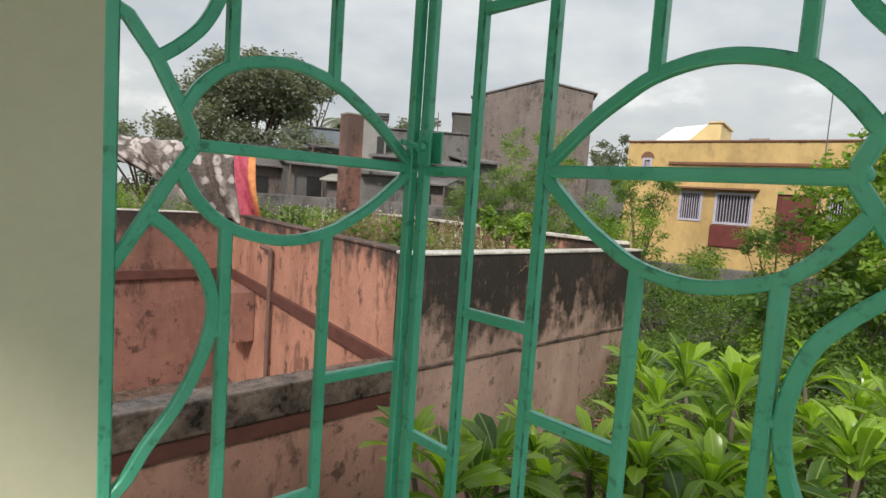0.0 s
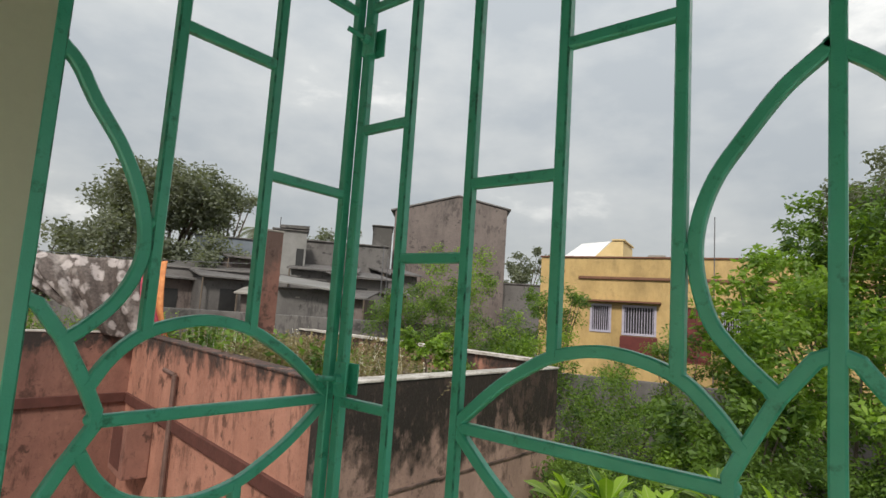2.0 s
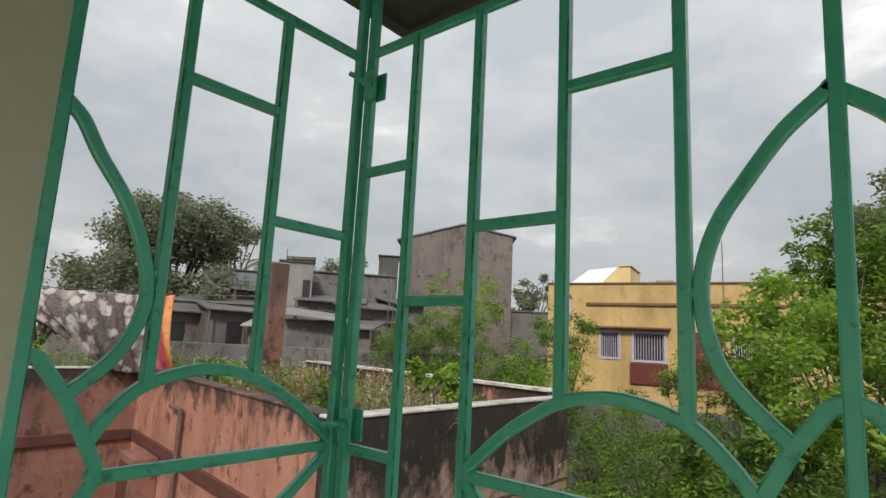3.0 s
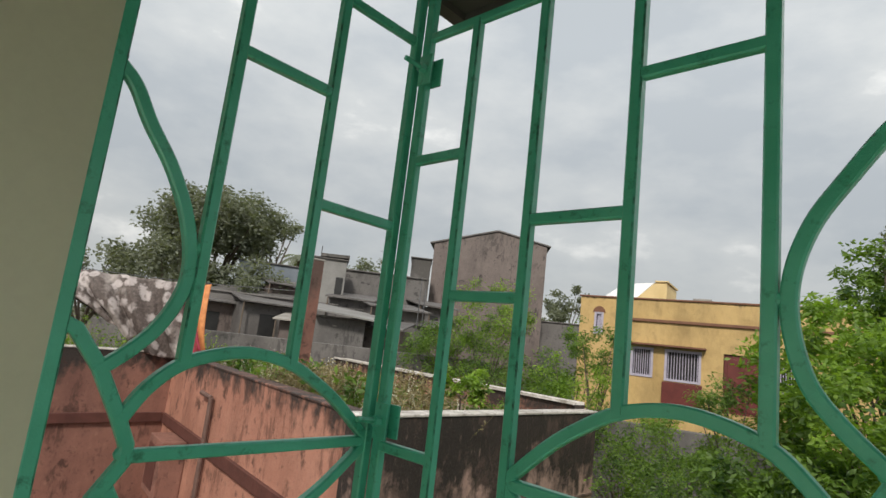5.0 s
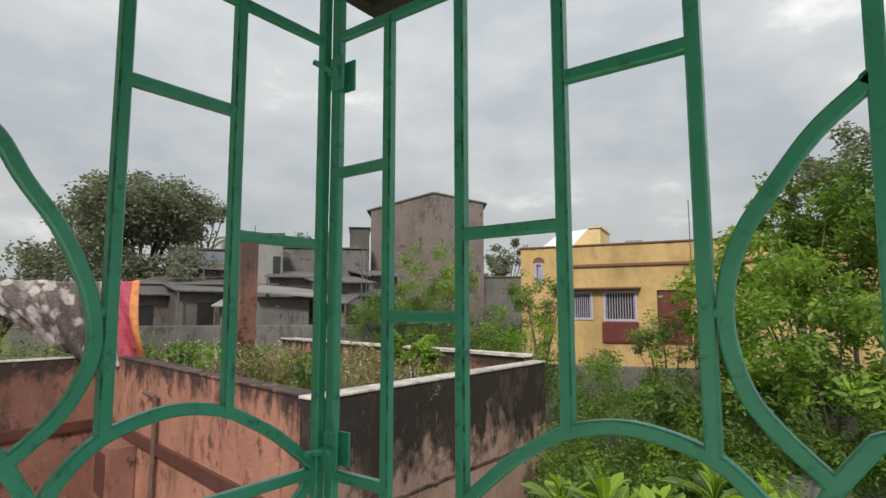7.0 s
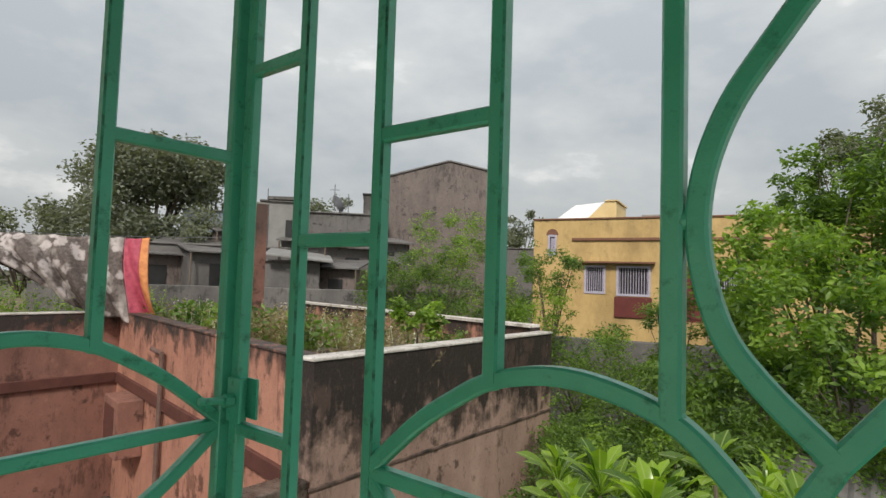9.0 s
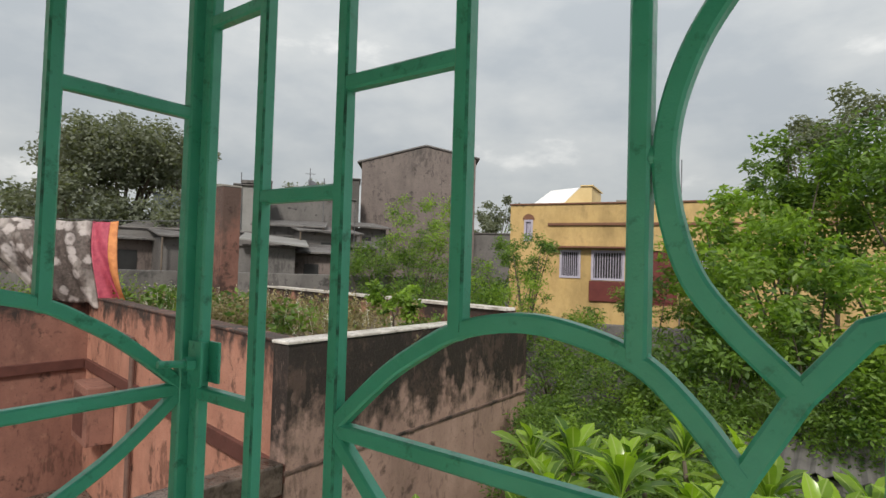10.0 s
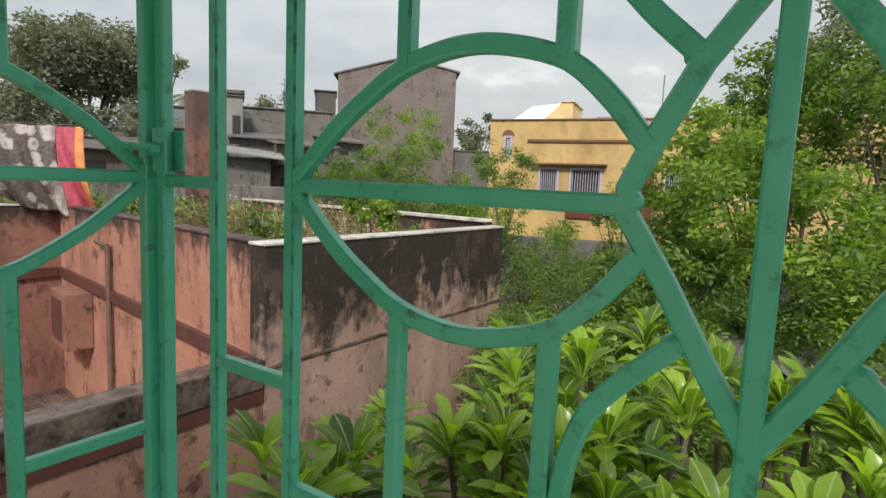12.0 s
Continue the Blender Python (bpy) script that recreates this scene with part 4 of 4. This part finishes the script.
for k in range(13):
    a = 2 * math.pi * k / 13 + rng.uniform(-0.15, 0.15)
    lift = rng.uniform(-0.1, 0.9)
    verts, faces = [], []
    for i in range(31):
        t = i / 30
        c = np.array((x + 1.5 * t * math.cos(a), y + 1.5 * t * math.sin(a), 6.2 + lift * t - 1.1 * t * t))
        w = 0.42 * math.sin(math.pi * min(0.12 + t * 0.85, 1)) * (1.0 if i % 2 else 0.12) + 0.01
        off = np.array((-math.sin(a) * w, math.cos(a) * w, 0))
        verts += [c - off - (0, 0, 0.22 * w), c, c + off - (0, 0, 0.22 * w)]
        if i:
            j = 3 * (i - 1)
            faces += [(j, j + 3, j + 4, j + 1), (j + 1, j + 4, j + 5, j + 2)]
    under(link_mesh("frond", verts, faces, LEAF_DARK), palm)

# ---- cloth on a line over the flat roof ----
def cloth_mat():
    k = Nodes("floral_cotton")
    v = k.n.new("ShaderNodeTexVoronoi")
    v.inputs["Scale"].default_value = 3.6
    wob = k.noise(9, 3)
    mp = k.n.new("ShaderNodeMapping")
    k.l.new(k.tc.outputs["Object"], mp.inputs["Vector"])
    k.l.new(mp.outputs[0], v.inputs["Vector"])
    d = k.maths("ADD", v.outputs["Distance"], k.maths("MULTIPLY", k.maths("SUBTRACT", wob, 0.5), 0.55))
    flower = k.ramp(d, (0.08, 0.45), (0.46, 0.0), (0.18, 0.98), (0.34, 0.85))
    flower = k.maths("MULTIPLY", flower, k.ramp(k.noise(2.3, 3, shift=(1.7, 3.3, 0.2)), (0.36, 0.35), (0.54, 1.0)))
    # pale areas paint the wet sheen and light through the cloth
    sheen = k.ramp(k.noise(1.5, 4, shift=(2.2, 0.4, 1.1), stretch=(1, 1, 0.6)), (0.50, 0.0), (0.66, 0.65))
    col = k.mix(flower, k.ramp(k.noise(16, 4), (0.35, (0.055, 0.043, 0.038)), (0.65, (0.13, 0.10, 0.09))), (0.44, 0.39, 0.38))
    col = k.mix(sheen, col, (0.60, 0.54, 0.51))
    return k.set(col, 0.75, 0.0, k.noise(220, 2), 0.2, 0.002)


FLORAL = cloth_mat()
PINK = plain("crimson_cloth", (0.30, 0.035, 0.075), (0.50, 0.09, 0.13), 9, 0.7, 0.2, 150)
SAFFRON = plain("saffron_cloth", (0.46, 0.15, 0.05), (0.68, 0.28, 0.10), 9, 0.7, 0.2, 150)
L0, L1 = Vector((-10.05, 6.42, 2.42)), Vector((-15.2, 0.3, 2.55))


def smooth(a, b, t):
    t = min(max((t - a) / (b - a), 0.0), 1.0)
    return t * t * (3 - 2 * t)


def cloth_point(s, v):
    """s: metres along the line from the pillar; v: 0 at the line to 1 at the hem. The wind lifts the far end."""
    way = (L1 - L0).normalized()
    side = Vector((way.y, -way.x, 0))
    p = L0 + way * s
    p.z -= 0.16 * math.sin(math.pi * min(s / 8.0, 1))
    q = s - 2.0
    lift = smooth(0.7, 3.6, q)
    drop = (1.72 + 0.05 * math.sin(5 * q)) * (1 - 0.62 * lift)
    slant = 8.5 * q + (3.4 + 5.0 * lift) * v
    fold = (0.035 + 0.110 * v) * math.sin(slant) + 0.030 * (0.4 + v) * math.sin(2.3 * slant + 1.1) + 0.020 * math.sin(23 * q) * (1 - 0.6 * v)
    belly = (0.20 + 0.50 * lift) * math.sin(math.pi * (0.12 + 0.78 * v)) - 0.07
    p -= side * (belly + fold)
    p -= way * (v * v * (0.26 + 0.44 * lift) + 0.045 * v * math.cos(slant))
    p.z -= drop * v + 0.035 * math.sin(9.5 * q) * v * (1 - v) + 0.02 * math.sin(14 * q) * v
    p.z -= 0.03 * abs(math.sin(5.2 * q)) * (1 - v)
    return p


def cloth_strip(name, s0, s1, material, parent, label):
    nu, nv = max(int((s1 - s0) * 40), 8), 36
    verts = [cloth_point(s0 + (s1 - s0) * i / nu, j / nv) for i in range(nu + 1) for j in range(nv + 1)]
    faces = [(i * (nv + 1) + j, (i + 1) * (nv + 1) + j, (i + 1) * (nv + 1) + j + 1, i * (nv + 1) + j + 1) for i in range(nu) for j in range(nv)]
    ob = under(link_mesh(name, verts, faces, material, True), parent, label)
    md_ = ob.modifiers.new("thickness", "SOLIDIFY")
    md_.thickness = 0.006
    return ob


sari = thing("hanging_cloth", "wet floral cotton cloth with crimson and saffron border on a line", "cloth")
cloth_strip("border", 2.02, 2.18, SAFFRON, sari, "saffron orange border")
cloth_strip("border", 2.18, 2.52, PINK, sari, "crimson pink border")
cloth_strip("floral_field", 2.52, 6.30, FLORAL, sari, "grey-brown field with white flowers")
line = thing("clothes_line", "thin rope stretched over the flat roof", "rope")
bm = bmesh.new()
pts = [L0.lerp(L1, t) + Vector((0, 0, 0.012 - 0.16 * math.sin(math.pi * min(t, 1)))) for t in np.linspace(0.0, 1.0, 30)]
for p, q in zip(pts, pts[1:]):
    add_tube(bm, p, q, 0.007, 0.007, 6)
part("rope", bm, IRON, line)
post = thing("line_post", "wooden post that holds the clothes line", "pole")
part("post", tube((L1.x, L1.y, ROOF), (L1.x, L1.y, 2.7), 0.05, 0.04, 10), BARK, post)


# ---- frangipani shrubs with large leaves ----
def leaf_data():
    """One long paddle-shaped leaf along +x, folded along its rib."""
    L, n = 1.0, 7
    verts, faces = [], []
    for i in range(n + 1):
        t = i / n
        w = 0.205 * (t ** 1.05 * (1 - t ** 5) ** 0.5 + 0.04) if i < n else 0.016
        z = 0.16 * math.sin(t * 2.0) - 0.26 * t * t
        verts += [(t * L, -w, z + w * 0.30), (t * L, 0, z), (t * L, w, z + w * 0.30)]
    for i in range(n):
        a = 3 * i
        faces += [(a, a + 3, a + 4, a + 1), (a + 1, a + 4, a + 5, a + 2)]
    me = bpy.data.meshes.new("leaf")
    me.from_pydata(verts, [], faces)
    me.materials.append(LEAF_BIG)
    me.shade_smooth()
    me.update()
    return me


LEAF = leaf_data()


def frangipani(x, y, top, seed, heads, flower=False):
    rng = np.random.default_rng(seed)
    ob = thing("frangipani", "frangipani shrub with long glossy green leaves in rosettes", "shrub", "frangipani shrubs")
    fork = Vector((x, y, top - 0.9))
    under(part("trunk", tube((x, y, G - 0.03), fork, 0.05, 0.04, 8), BARK), ob)
    ends = []
    for k in range(heads):
        a = 2 * math.pi * k / heads + rng.uniform(-0.4, 0.4)
        r = rng.uniform(0.18, 0.55) if k else 0.05
        e = Vector((x + r * math.cos(a), y + r * math.sin(a), top + rng.uniform(-0.30, 0.0)))
        mid = fork.lerp(e, 0.5) + Vector((0.1 * math.cos(a), 0.1 * math.sin(a), -0.04))
        bm = tube(fork, mid, 0.030, 0.022, 7)
        add_tube(bm, mid, e, 0.022, 0.016, 7)
        under(part("branch", bm, BARK), ob)
        ends.append(e)
    for e in ends:
        n = int(rng.integers(13, 17))
        for i in range(n):
            a = 2.4 * i + rng.uniform(-0.25, 0.25)
            up = radians(8 + 70 * (i / n) ** 0.9 + rng.uniform(-14, 12))
            s = rng.uniform(0.30, 0.46) * (1.0 - 0.15 * i / n)
            leaf = new("leaf", LEAF)
            leaf.parent = ob
            leaf.matrix_basis = Matrix.Translation(e + Vector((0, 0, 0.05 * i / n))) @ Euler((rng.uniform(-0.25, 0.25), -up, a)).to_matrix().to_4x4() @ Matrix.Diagonal((s, s * rng.uniform(0.85, 1.15), s, 1))
    if flower:
        fl = crown_mesh("blossom", rng, [(ends[0].x, ends[0].y, ends[0].z + 0.46, 0.12)], 2600, 0.035, PETAL)
        under(fl, ob, "cluster of pink blossoms")


for i, (az, d, z, heads, fl) in enumerate(((131, 3.1, -0.22, 4, 0), (118.4, 4.06, -0.40, 4, 1), (125.5, 3.5, -0.50, 4, 0), (114.5, 3.8, -0.12, 5, 0), (107.5, 4.4, 0.26, 5, 0), (109, 3.4, -0.15, 4, 0), (101.5, 3.7, 0.0, 5, 0),
                                           (99, 5.0, 0.15, 4, 0), (93.5, 4.3, 0.12, 5, 0), (95, 3.2, -0.22, 4, 0), (86.5, 4.5, 0.2, 5, 0), (118, 3.0, -0.45, 4, 0), (88, 3.4, -0.2, 4, 0), (104, 2.8, -0.5, 4, 0), (127, 4.3, -0.5, 3, 0), (112, 5.0, 0.1, 4, 0), (80, 4.0, 0.1, 5, 0))):
    x, y = around(az, d)
    frangipani(x, y, z, 100 + i, heads, bool(fl))


# ---- weeds on the flat roof ----
def weeds(name, label, n, area, tall, material, seed, leaf=0.07):
    """Thin stalks with small leaves scattered over a plan area."""
    rng = np.random.default_rng(seed)
    foot = np.array([(*area(rng), ROOF) for _ in range(n)])
    stem = np.stack([rng.normal(0, 0.12, n), rng.normal(0, 0.12, n), tall * rng.uniform(0.3, 1.15, n)], 1)
    k = 10
    c = (foot[:, None] + stem[:, None] * rng.uniform(0.2, 1.0, (n, k, 1))).reshape(-1, 3)
    d = rng.normal(0, 1, c.shape)
    d[:, 2] = np.abs(d[:, 2]) * 0.6
    d = np.concatenate([unit(d), unit(stem)])
    c = np.concatenate([c, foot])
    side = unit(np.cross(d, rng.normal(0, 1, c.shape)))
    L = np.concatenate([leaf * rng.uniform(0.5, 1.3, n * k), np.linalg.norm(stem, axis=1)])
    W = np.concatenate([L[:n * k] * 0.5, np.full(n, 0.007)])
    return tagged(leaf_cloud(name, c, d, side, L, W, material), label, "weeds", kind="stuff")


def strip(x0, x1, off0, off1):
    def pick(rng):
        x = rng.uniform(x0, x1)
        return x, on_wall(x) + rng.uniform(off0, off1)
    return pick


def patches(pick, seed, n, spread):
    """Plan places gathered into uneven patches."""
    r0 = np.random.default_rng(seed)
    hearts = [pick(r0) for _ in range(n)]

    def place(rng):
        x, y = hearts[int(rng.integers(n))]
        return x + rng.normal(0, spread), max(y + rng.normal(0, spread), on_wall(x) + 0.32) if x > X1 else y + rng.normal(0, spread)
    return place


weeds("weeds", "green weeds growing along the roof wall", 340, patches(strip(-11.6, -6.4, 0.45, 1.5), 61, 10, 0.24), 0.56, LEAF_MID, 51, 0.13)
weeds("weeds", "dry brown weeds growing along the roof wall", 420, patches(strip(-11.5, -6.2, 0.45, 1.8), 62, 8, 0.32), 0.55, WEED, 56, 0.06)
weeds("weeds", "dry brownish weeds on the flat roof", 950, patches(strip(-8.6, -4.8, 0.8, 3.4), 63, 14, 0.30), 0.62, WEED, 52, 0.055)
weeds("weeds", "tiny white flowers among the roof weeds", 240, patches(strip(-11.0, -5.2, 0.5, 2.6), 66, 10, 0.35), 0.66, WHITE_FLOWER, 57, 0.028)
weeds("weeds", "low green weeds on the far side of the roof", 260, patches(strip(-14.0, -5.0, 2.6, 4.6), 64, 12, 0.30), 0.36, LEAF_MID, 53)
weeds("weeds", "green weeds on the roof of the rear wing", 700, patches(lambda rng: (rng.uniform(-18, -12.6), rng.uniform(0, 6.5)), 65, 16, 0.4), 0.8, LEAF_BRIGHT, 54)
x, y = -5.3, 6.5
tree("bush", "small green bush on the flat roof", (x, y, ROOF), 1, 0.46, 1.05, 18, 4200, 0.085, LEAF_BRIGHT, 55, slim=0.5, trunk_r=0.02)
